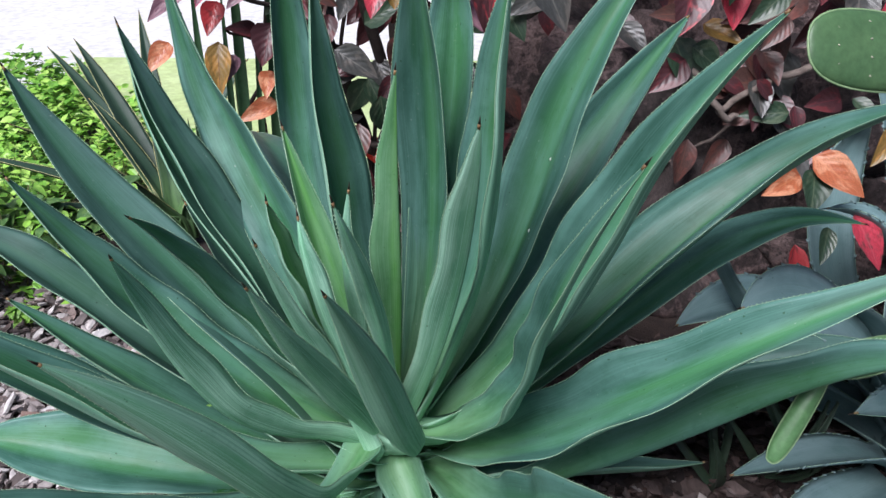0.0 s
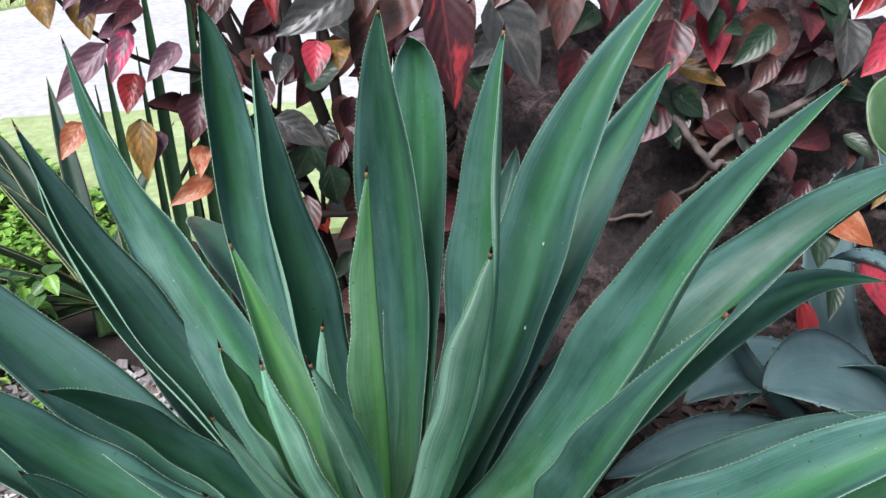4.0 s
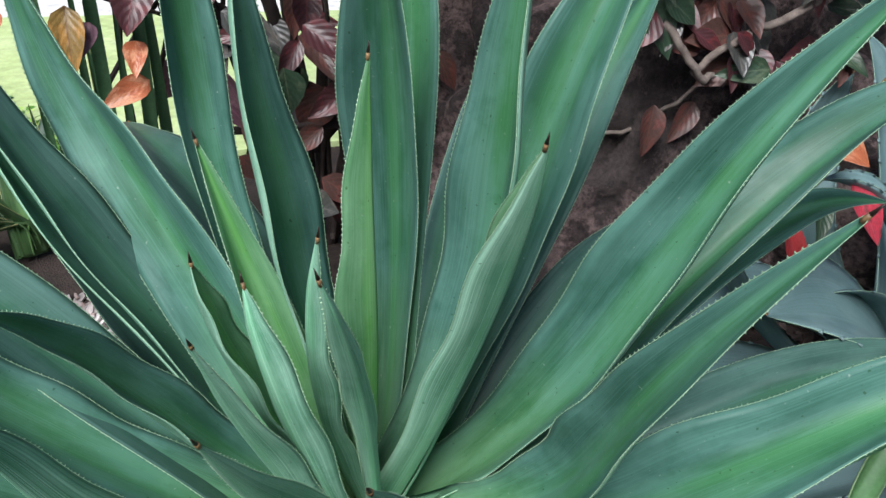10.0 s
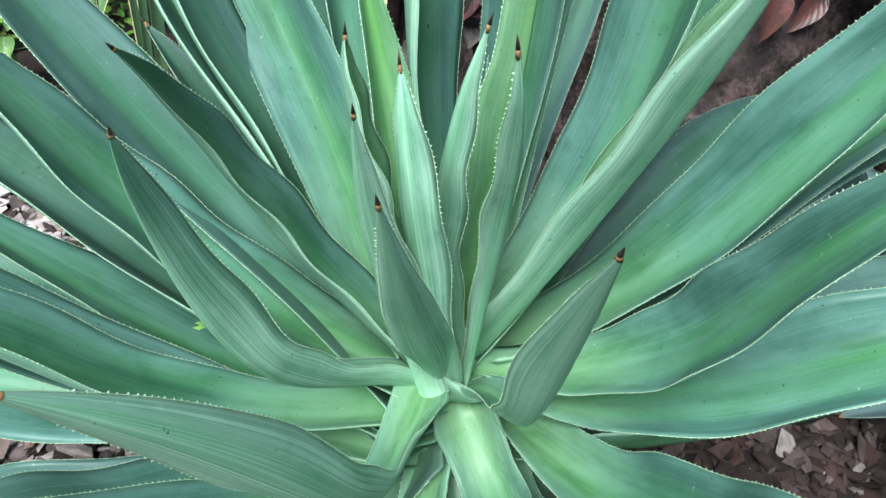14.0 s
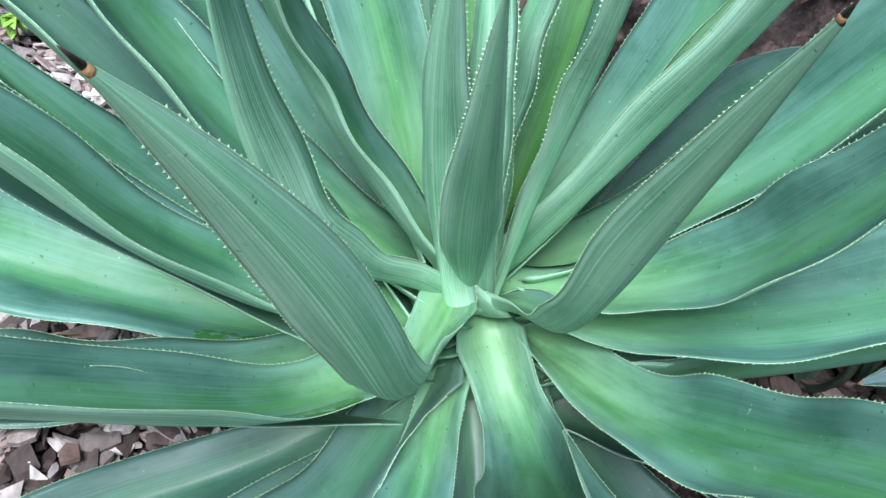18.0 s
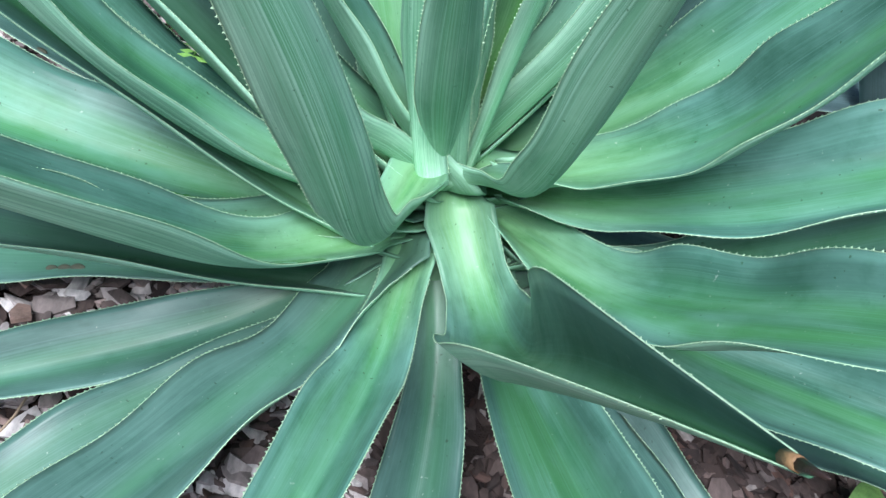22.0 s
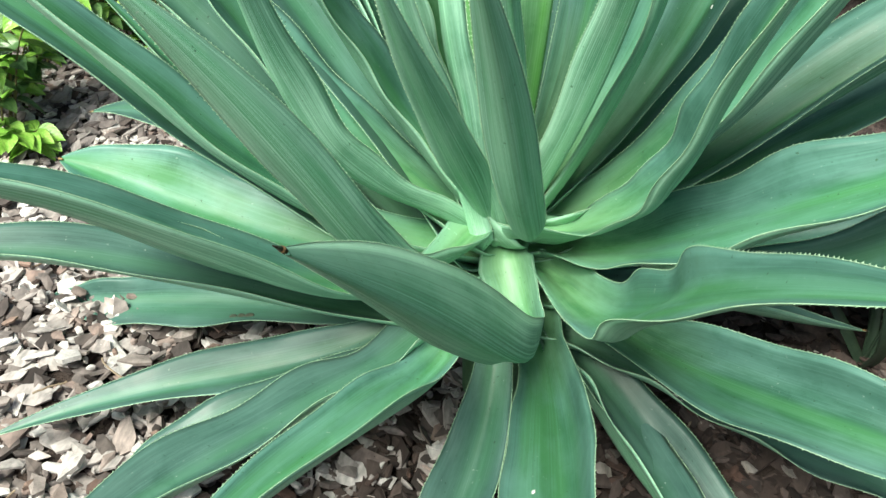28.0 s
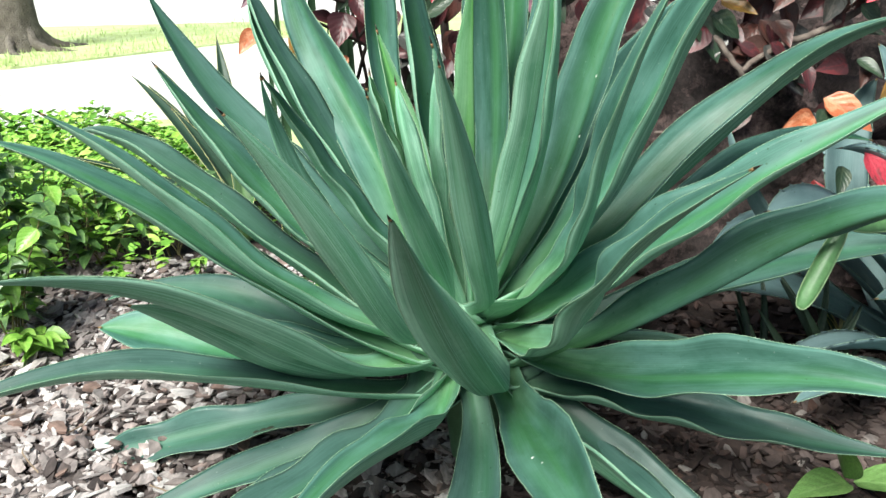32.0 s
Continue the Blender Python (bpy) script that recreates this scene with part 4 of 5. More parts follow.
def soft_leaf(name, base, patch, vein, amount, roughness=0.38, back=None):
    """A broad leaf: blotched with a second colour, with veins and gloss."""
    m, n, l, b = material(name)
    uv = n.new("ShaderNodeTexCoord").outputs["UV"]
    info = random_of(n)
    move = n.new("ShaderNodeVectorMath")
    l.new(uv, move.inputs[0])
    l.new(info, move.inputs[1])
    blot = noise_of(n, l, 2.6, 3, 0.5, move.outputs[0])
    fine = noise_of(n, l, 26.0, 4, 0.6, move.outputs[0])
    c = blend(n, l, base, patch, ramp(n, l, blot, [(0.62 - amount * 0.4, (0, 0, 0)), (0.70 - amount * 0.35, (1, 1, 1))]))
    c = blend(n, l, c, ramp(n, l, fine, [(0.3, (0.7, 0.7, 0.7)), (0.7, (1.25, 1.25, 1.25))]), 1.0, "MULTIPLY")
    sep = n.new("ShaderNodeSeparateXYZ")
    l.new(uv, sep.inputs[0])
    rib = n.new("ShaderNodeMath")
    rib.operation = "SUBTRACT"
    l.new(sep.outputs[1], rib.inputs[0])
    rib.inputs[1].default_value = 0.5
    dist = n.new("ShaderNodeMath")
    dist.operation = "ABSOLUTE"
    l.new(rib.outputs[0], dist.inputs[0])
    mid = ramp(n, l, dist.outputs[0], [(0.012, (1, 1, 1)), (0.035, (0, 0, 0))])
    along = n.new("ShaderNodeMath")
    along.operation = "MULTIPLY_ADD"
    l.new(dist.outputs[0], along.inputs[0])
    along.inputs[1].default_value = -0.75
    l.new(sep.outputs[0], along.inputs[2])
    ribs = n.new("ShaderNodeMath")
    ribs.operation = "MULTIPLY"
    l.new(along.outputs[0], ribs.inputs[0])
    ribs.inputs[1].default_value = 38.0
    wave = n.new("ShaderNodeMath")
    wave.operation = "SINE"
    l.new(ribs.outputs[0], wave.inputs[0])
    side = ramp(n, l, wave.outputs[0], [(0.93, (0, 0, 0)), (0.99, (0.16, 0.16, 0.16))])
    veins = blend(n, l, side, mid, 1.0, "ADD")
    c = blend(n, l, c, vein, blend(n, l, (0, 0, 0), veins, 0.5))
    l.new(c, b.inputs["Base Color"])
    b.inputs["Roughness"].default_value = roughness
    bump(n, l, b, wave.outputs[0], 0.10, 0.004)
    return m


MAROON = soft_leaf("maroon_leaf", (0.064, 0.022, 0.025), (0.13, 0.026, 0.030), (0.16, 0.03, 0.035), 0.2)
BRONZE = soft_leaf("bronze_leaf", (0.090, 0.047, 0.040), (0.15, 0.055, 0.045), (0.17, 0.07, 0.05), 0.3)
GREYLEAF = soft_leaf("dusky_leaf", (0.058, 0.060, 0.056), (0.11, 0.10, 0.09), (0.17, 0.16, 0.14), 0.25, 0.30)
GREENLEAF = soft_leaf("dark_green_leaf", (0.030, 0.060, 0.034), (0.07, 0.10, 0.06), (0.12, 0.15, 0.09), 0.25)
MAUVE = soft_leaf("mauve_leaf", (0.150, 0.075, 0.100), (0.26, 0.14, 0.17), (0.30, 0.12, 0.16), 0.35)
PINKMAUVE = soft_leaf("mauve_leaf_with_pink", (0.19, 0.09, 0.12), (0.55, 0.06, 0.14), (0.50, 0.15, 0.20), 0.45)
MAROONPINK = soft_leaf("maroon_leaf_with_red", (0.075, 0.028, 0.032), (0.46, 0.055, 0.065), (0.30, 0.05, 0.06), 0.12)
PINK = soft_leaf("pink_red_leaf", (0.55, 0.055, 0.085), (0.16, 0.05, 0.05), (0.62, 0.12, 0.15), 0.15)
RED = soft_leaf("red_leaf", (0.34, 0.030, 0.032), (0.12, 0.02, 0.02), (0.45, 0.06, 0.05), 0.2)
REDBRIGHT = soft_leaf("scarlet_leaf", (0.70, 0.05, 0.025), (0.45, 0.03, 0.02), (0.75, 0.12, 0.06), 0.2)
ORANGE = soft_leaf("orange_leaf", (0.42, 0.125, 0.055), (0.60, 0.27, 0.15), (0.55, 0.22, 0.10), 0.35)
OLIVE = soft_leaf("olive_yellow_leaf", (0.22, 0.135, 0.035), (0.38, 0.20, 0.05), (0.13, 0.05, 0.03), 0.3)
STEM = plain("shrub_stem", [(0.3, (0.020, 0.014, 0.013)), (0.7, (0.060, 0.042, 0.036))], 30.0, 0.85, 0.6, 0.003)
BRANCH = plain("grey_branch", [(0.3, (0.13, 0.10, 0.085)), (0.7, (0.28, 0.23, 0.20))], 40.0, 0.9, 0.6, 0.003)

copperleaf = thing("copperleaf_shrub", "copperleaf shrub with maroon, bronze, pink and orange leaves on dark stems", "shrub", (-0.1, 1.9, 0.1))
HERE = copperleaf.matrix_world.inverted()
LEAF_MESH = {}


def hang(root, end, ratio, mat):
    """One leaf of the shrub from its stalk to its tip."""
    a, c = Vector(root), Vector(end)
    run = c - a
    key = (mat.name, round(ratio * 10))
    if key not in LEAF_MESH:
        LEAF_MESH[key] = [blade_mesh("leaf", max(0.4, min(0.85, ratio)), mat, 0.14 + 0.05 * k, 0.22, 0.0, wavy=0.006, seed=k) for k in range(2)]
    k = round(abs(1000 * a.x)) % 2
    x = run.normalized()
    y = (Vector((0.15, -1.0, 0.55)).cross(x)).normalized()
    z = x.cross(y)
    rot = Matrix((x, y, z)).transposed().to_4x4()
    ob = part("leaf", LEAF_MESH[key][k], mat, copperleaf)
    size = max(run.length, 0.055) * 1.06
    ob.matrix_local = HERE @ Matrix.Translation(a) @ rot @ Matrix.Scale(size, 4)
    return ob


def limb(points, r0, r1, mat=STEM, seed=0):
    bm = bmesh.new()
    pts = sway([HERE @ Vector(q) for q in points], 6, 0.004, seed)
    tube(bm, pts, [r0 + (r1 - r0) * i / (len(pts) - 1) for i in range(len(pts))], 8)
    return part("stem", bm, mat, copperleaf)


for k, (pts, r0, r1) in enumerate((
        ([(-0.12, 1.95, 0.05), (-0.17, 1.85, 0.40), (-0.26, 1.75, 0.75), (-0.36, 1.68, 1.15)], 0.016, 0.007),
        ([(-0.10, 1.95, 0.05), (-0.10, 1.85, 0.45), (-0.18, 1.75, 0.85), (-0.22, 1.7, 1.3)], 0.017, 0.008),
        ([(-0.06, 1.95, 0.05), (0.00, 1.82, 0.45), (0.02, 1.7, 0.80), (0.10, 1.6, 1.25)], 0.018, 0.008),
        ([(-0.14, 1.95, 0.06), (-0.30, 1.90, 0.30), (-0.20, 1.80, 0.42), (0.02, 1.72, 0.44)], 0.012, 0.006),
        ([(-0.08, 1.98, 0.05), (-0.05, 1.95, 0.6), (-0.12, 1.9, 1.0), (-0.05, 1.85, 1.4)], 0.014, 0.008),
        ([(-0.20, 1.80, 0.62), (-0.33, 1.72, 0.74), (-0.45, 1.66, 0.80), (-0.55, 1.62, 0.95)], 0.006, 0.003),
        ([(-0.26, 1.75, 0.75), (-0.42, 1.68, 0.98), (-0.58, 1.64, 1.05)], 0.006, 0.003),
        ([(-0.22, 1.80, 0.60), (-0.32, 1.70, 0.66), (-0.41, 1.62, 0.72)], 0.004, 0.003),
        ([(0.02, 1.75, 0.75), (0.20, 1.62, 0.98), (0.42, 1.58, 1.02), (0.72, 1.56, 1.08)], 0.011, 0.005),
        ([(0.10, 1.70, 0.95), (0.24, 1.55, 1.10), (0.40, 1.5, 1.2)], 0.007, 0.004),
        ([(0.45, 1.68, 0.95), (0.62, 1.56, 0.93), (0.85, 1.5, 1.0)], 0.006, 0.003))):
    limb(pts, r0, r1, STEM, k)
limb([(0.42, 1.56, 0.70), (0.455, 1.50, 0.665), (0.50, 1.48, 0.60), (0.538, 1.50, 0.585)], 0.007, 0.006, BRANCH, 31)
limb([(0.50, 1.49, 0.60), (0.60, 1.50, 0.66), (0.71, 1.52, 0.70), (0.86, 1.55, 0.80)], 0.006, 0.008, BRANCH, 32)
limb([(0.36, 1.60, 0.45), (0.45, 1.585, 0.47), (0.53, 1.57, 0.53), (0.60, 1.58, 0.60)], 0.004, 0.003, BRANCH, 33)
hang((-0.582, 1.630, 0.933), (-0.598, 1.580, 0.901), .5, BRONZE)
hang((-0.561, 1.650, 0.925), (-0.577, 1.600, 0.904), .5, OLIVE)
hang((-0.544, 1.630, 0.903), (-0.527, 1.580, 0.866), .7, OLIVE)
hang((-0.518, 1.610, 0.933), (-0.531, 1.560, 0.907), .55, MAUVE)
hang((-0.457, 1.610, 0.927), (-0.488, 1.560, 0.897), .55, MAUVE)
hang((-0.492, 1.650, 0.899), (-0.476, 1.600, 0.843), .65, OLIVE)
hang((-0.434, 1.630, 0.919), (-0.476, 1.580, 0.875), .5, MAUVE)
hang((-0.394, 1.630, 0.894), (-0.450, 1.580, 0.882), .55, MAROON)
hang((-0.391, 1.610, 0.882), (-0.421, 1.560, 0.862), .65, MAROON)
hang((-0.412, 1.630, 0.850), (-0.450, 1.580, 0.845), .7, MAUVE)
hang((-0.454, 1.610, 0.825), (-0.532, 1.560, 0.756), .4, MAUVE)
hang((-0.414, 1.600, 0.846), (-0.440, 1.550, 0.783), .45, PINKMAUVE)
hang((-0.424, 1.630, 0.770), (-0.434, 1.580, 0.724), .65, RED)
hang((-0.524, 1.630, 0.693), (-0.552, 1.580, 0.654), .6, ORANGE)
hang((-0.425, 1.610, 0.699), (-0.420, 1.560, 0.616), .5, OLIVE)
hang((-0.400, 1.630, 0.669), (-0.415, 1.580, 0.630), .6, MAUVE)
hang((-0.345, 1.630, 0.813), (-0.390, 1.580, 0.775), .5, MAUVE)
hang((-0.357, 1.650, 0.710), (-0.396, 1.600, 0.729), .5, MAROON)
hang((-0.329, 1.650, 0.725), (-0.343, 1.600, 0.664), .8, MAROON)
hang((-0.342, 1.650, 0.633), (-0.341, 1.600, 0.599), .6, ORANGE)
hang((-0.331, 1.650, 0.570), (-0.394, 1.600, 0.551), .5, ORANGE)
hang((-0.309, 1.680, 0.760), (-0.276, 1.630, 0.702), .6, MAROON)
hang((-0.228, 1.730, 0.725), (-0.233, 1.680, 0.670), .6, MAROON)
hang((-0.186, 1.730, 0.767), (-0.201, 1.680, 0.730), .6, GREYLEAF)
hang((-0.263, 1.680, 0.893), (-0.292, 1.630, 0.841), .5, BRONZE)
hang((-0.199, 1.680, 0.920), (-0.186, 1.630, 0.848), .3, RED)
hang((-0.123, 1.630, 0.805), (-0.130, 1.580, 0.758), .7, PINK)
hang((-0.094, 1.650, 0.800), (-0.089, 1.600, 0.769), .8, OLIVE)
hang((-0.057, 1.530, 0.896), (-0.164, 1.480, 0.857), .55, GREYLEAF)
hang((0.027, 1.580, 0.924), (-0.060, 1.530, 0.803), .7, BRONZE)
hang((0.067, 1.450, 0.912), (0.085, 1.400, 0.751), .45, MAROONPINK)
hang((0.089, 1.470, 0.913), (0.108, 1.420, 0.823), .4, BRONZE)
hang((0.138, 1.450, 0.888), (0.202, 1.400, 0.776), .65, GREYLEAF)
hang((0.196, 1.480, 0.943), (0.149, 1.430, 0.886), .7, BRONZE)
hang((0.256, 1.480, 0.919), (0.241, 1.430, 0.821), .55, BRONZE)
hang((0.306, 1.500, 0.933), (0.321, 1.450, 0.855), .6, MAROONPINK)
hang((0.450, 1.500, 0.929), (0.472, 1.450, 0.847), 1.0, GREYLEAF)
hang((0.504, 1.550, 0.842), (0.512, 1.500, 0.754), .65, PINK)
hang((0.555, 1.560, 0.863), (0.514, 1.510, 0.826), .6, PINK)
hang((0.645, 1.550, 0.803), (0.511, 1.500, 0.769), .65, BRONZE)
hang((0.691, 1.580, 0.846), (0.769, 1.530, 0.869), .4, GREYLEAF)
hang((0.644, 1.550, 0.908), (0.584, 1.500, 0.863), .5, PINK)
hang((0.703, 1.480, 0.821), (0.693, 1.430, 0.749), .75, GREYLEAF)
hang((0.794, 1.480, 0.801), (0.725, 1.430, 0.749), .6, PINK)
hang((0.797, 1.510, 0.890), (0.722, 1.460, 0.835), .5, RED)
hang((0.474, 1.570, 0.740), (0.532, 1.520, 0.722), .5, OLIVE)
hang((0.412, 1.530, 0.726), (0.455, 1.480, 0.634), .6, GREENLEAF)
hang((0.384, 1.550, 0.783), (0.446, 1.500, 0.809), .5, MAROON)
hang((0.485, 1.560, 0.690), (0.513, 1.510, 0.656), .6, MAROON)
hang((0.577, 1.530, 0.699), (0.597, 1.480, 0.661), .7, BRONZE)
hang((0.564, 1.510, 0.654), (0.571, 1.460, 0.606), .7, GREYLEAF)
hang((0.607, 1.530, 0.614), (0.638, 1.480, 0.576), .7, MAROON)
hang((0.618, 1.340, 0.571), (0.693, 1.290, 0.526), .55, ORANGE)
hang((0.621, 1.330, 0.552), (0.613, 1.280, 0.501), .8, GREENLEAF)
hang((0.604, 1.340, 0.537), (0.536, 1.290, 0.526), .5, ORANGE)
hang((0.610, 1.320, 0.416), (0.617, 1.270, 0.336), .3, RED)
hang((0.711, 1.340, 0.465), (0.758, 1.290, 0.389), .5, PINK)
hang((0.676, 1.350, 0.435), (0.657, 1.300, 0.392), .5, GREENLEAF)
hang((0.799, 1.430, 0.596), (0.752, 1.380, 0.545), .5, OLIVE)
hang((-0.177, 1.880, 0.412), (-0.154, 1.830, 0.376), .8, REDBRIGHT)
hang((-0.271, 1.630, 0.933), (-0.295, 1.580, 0.869), .5, MAROON)
hang((-0.025, 1.530, 0.940), (-0.037, 1.480, 0.876), .6, BRONZE)
hang((0.129, 1.490, 0.940), (0.106, 1.440, 0.894), .7, MAROON)
hang((0.351, 1.530, 0.924), (0.372, 1.480, 0.834), .6, MAROON)
hang((0.440, 1.560, 0.813), (0.394, 1.510, 0.771), .6, BRONZE)
hang((0.724, 1.590, 0.793), (0.666, 1.540, 0.755), .5, MAROON)
# the dense dark inside of the shrub, over and behind the boulder
rng = random.Random(77)
KINDS = [MAROON, MAROON, BRONZE, BRONZE, GREYLEAF, GREYLEAF, GREENLEAF, MAROONPINK, MAUVE]
for k in range(150):
    if k < 72:
        x, y, z = rng.uniform(-0.12, 0.42), rng.uniform(1.62, 2.05), rng.uniform(0.72, 1.30)
    elif k < 126:
        x, y, z = rng.uniform(0.35, 1.25), rng.uniform(1.60, 2.0), rng.uniform(0.84, 1.32)
    else:
        x, y, z = rng.uniform(-0.42, -0.05), rng.uniform(1.72, 1.95), rng.uniform(0.45, 1.2)
    ln = rng.uniform(0.08, 0.14)
    dx, dy, dz = rng.uniform(-0.7, 0.7), rng.uniform(-0.6, 0.2), rng.uniform(-1.0, -0.15)
    d = Vector((dx, dy, dz)).normalized() * ln
    hang((x, y, z), (x + d.x, y + d.y, z + d.z), rng.choice((0.5, 0.6, 0.7)), rng.choice(KINDS))
# an unseen upper crown, added to shade the stone
for k in range(120):
    x, y, z = rng.uniform(-0.5, 1.3), rng.uniform(1.55, 2.5), rng.uniform(1.28, 1.95)
    ln = rng.uniform(0.11, 0.17)
    d = Vector((rng.uniform(-0.8, 0.8), rng.uniform(-0.7, 0.4), rng.uniform(-0.8, 0.1))).normalized() * ln
    hang((x, y, z), (x + d.x, y + d.y, z + d.z), rng.choice((0.6, 0.7)), rng.choice(KINDS))
# dark leaves low among the stems
for k in range(60):
    x, y, z = rng.uniform(-0.30, 0.12), rng.uniform(1.62, 1.95), rng.uniform(0.30, 0.86)
    d = Vector((rng.uniform(-0.9, 0.9), rng.uniform(-0.6, 0.1), rng.uniform(-0.9, 0.2))).normalized() * rng.uniform(0.06, 0.10)
    hang((x, y, z), (x + d.x, y + d.y, z + d.z), rng.choice((0.5, 0.6, 0.7)), rng.choice((MAROON, MAROON, MAROON, BRONZE, GREYLEAF, GREENLEAF)))
# pink and red leaves high over the stone
for k in range(26):
    x, y, z = rng.uniform(0.42, 1.05), rng.uniform(1.48, 1.60), rng.uniform(0.76, 1.02)
    d = Vector((rng.uniform(-0.8, 0.8), rng.uniform(-0.5, 0.0), rng.uniform(-0.8, 0.2))).normalized() * rng.uniform(0.06, 0.11)
    hang((x, y, z), (x + d.x, y + d.y, z + d.z), rng.choice((0.5, 0.6, 0.7)), rng.choice((PINK, PINKMAUVE, PINKMAUVE, MAROONPINK, MAROONPINK, MAUVE, BRONZE)))
# thin bare stems among the leaves
for k in range(9):
    x = rng.uniform(-0.42, 0.05)
    limb([(x, 1.9, 0.12), (x + rng.uniform(-0.08, 0.08), 1.84, 0.45), (x + rng.uniform(-0.14, 0.14), 1.78, 0.80), (x + rng.uniform(-0.2, 0.2), 1.72, 1.15)], 0.006, 0.003, STEM, 80 + k)
# low dark leaves over the shoulder of the stone
for k in range(70):
    x, z = rng.uniform(0.42, 1.15), rng.uniform(0.60, 0.98)
    y = 1.47 + 0.10 * rng.random() - 0.10 * max(0.0, z - 0.75)
    d = Vector((rng.uniform(-0.9, 0.9), rng.uniform(-0.5, 0.0), rng.uniform(-0.9, 0.1))).normalized() * rng.uniform(0.05, 0.09)
    hang((x, y, z), (x + d.x, y + d.y, z + d.z), rng.choice((0.5, 0.6, 0.7)), rng.choice((MAROON, MAROON, BRONZE, GREYLEAF, GREENLEAF)))
for k, (x, y) in enumerate(((0.25, 1.95), (0.65, 2.0), (1.0, 2.05), (-0.3, 2.0))):
    limb([(-0.08, 1.97, 0.3), (0.5 * x, 1.98, 0.9), (x, y, 1.4), (1.15 * x, y - 0.05, 1.9)], 0.014, 0.005, STEM, 50 + k)
# leaves that have dropped on the stone and withered
for k in range(16):
    x, z = rng.uniform(0.42, 0.80), rng.uniform(0.50, 0.74)
    y = 1.50 + 0.1 * rng.random()
    hang((x, y, z), (x + rng.uniform(-0.06, 0.06), y - 0.03, z - rng.uniform(0.04, 0.09)), 0.6, rng.choice((BRONZE, GREYLEAF, MAROON)))

# ---------------------------------------------------------------- snake plants behind
SNAKE = plain("snake_plant_green", [(0.3, (0.018, 0.055, 0.026)), (0.7, (0.045, 0.11, 0.045))], 14.0, 0.45)
CREAM = plain("cream_margin", [(0.3, (0.45, 0.46, 0.20)), (0.7, (0.62, 0.60, 0.30))], 14.0, 0.5)


def sword(parent, foot, tip, width, mats, bend=0.0, name="leaf", rows=12, stripe=0.24):
    """A stiff upright channelled leaf with a margin of another colour."""
    a, c = Vector(foot), Vector(tip)
    t = (c - a).normalized()
    side = t.cross(Vector((0.2, -1, 0.15))).normalized()
    n = side.cross(t)
    bm = bmesh.new()
    front, back = [], []
    for i in range(rows + 1):
        s = i / rows
        w = width * 0.5 * (0.75 + 0.25 * math.sin(math.pi * s)) * (1 - s ** 5) + 0.0008
        q = a.lerp(c, s) + n * bend * math.sin(math.pi * s) 
        front.append([bm.verts.new(q + side * w * u + n * (w * 0.5 * u * u)) for u in (-1, -1 + stripe, 0, 1 - stripe, 1)])
        back.append([bm.verts.new(q + side * w * u * 0.96 + n * (w * 0.5 * u * u - 0.0035 - 0.003 * (1 - u * u))) for u in (-1, -1 + stripe, 0, 1 - stripe, 1)])
    for grid, turn in ((front, 1), (back, -1)):
        for p, q in zip(grid, grid[1:]):
            for j in range(4):
                f = bm.faces.new((p[j], p[j + 1], q[j + 1], q[j])[::turn])
                f.material_index = 1 if j in (0, 3) else 0
    for j in (0, 4):
        for i in range(rows):
            f = bm.faces.new((front[i][j], front[i + 1][j], back[i + 1][j], back[i][j]))
            f.material_index = 1
    return part(name, bm, mats, parent)


snake = thing("snake_plant", "tall dark green snake plant leaves with cream margins", "snake plant", (-0.45, 1.78, 0.1))
inv = snake.matrix_world.inverted()
for x, y, top, wd, lean, plain_edge in ((-0.50, 1.75, 0.80, 0.032, 0.00, 1), (-0.43, 1.76, 0.95, 0.036, 0.015, 1), (-0.525, 1.78, 0.72, 0.020, -0.01, 1),
                                        (-0.465, 1.80, 0.78, 0.022, 0.01, 1), (-0.405, 1.77, 0.70, 0.022, 0.02, 1), (-0.37, 1.75, 0.92, 0.034, 0.03, 1),
                                        (-0.48, 1.84, 0.55, 0.026, 0.01, 0), (-0.44, 1.86, 0.60, 0.028, -0.02, 0), (-0.39, 1.85, 0.52, 0.026, 0.03, 0),
                                        (-0.535, 1.82, 0.48, 0.024, -0.03, 0), (-0.34, 1.80, 0.80, 0.030, 0.0, 1)):
    sword(snake, inv @ Vector((x, y, 0.09)), inv @ Vector((x + lean, y - 0.01, top)), 0.65 * wd, [SNAKE, SNAKE if plain_edge else CREAM], 0.008)

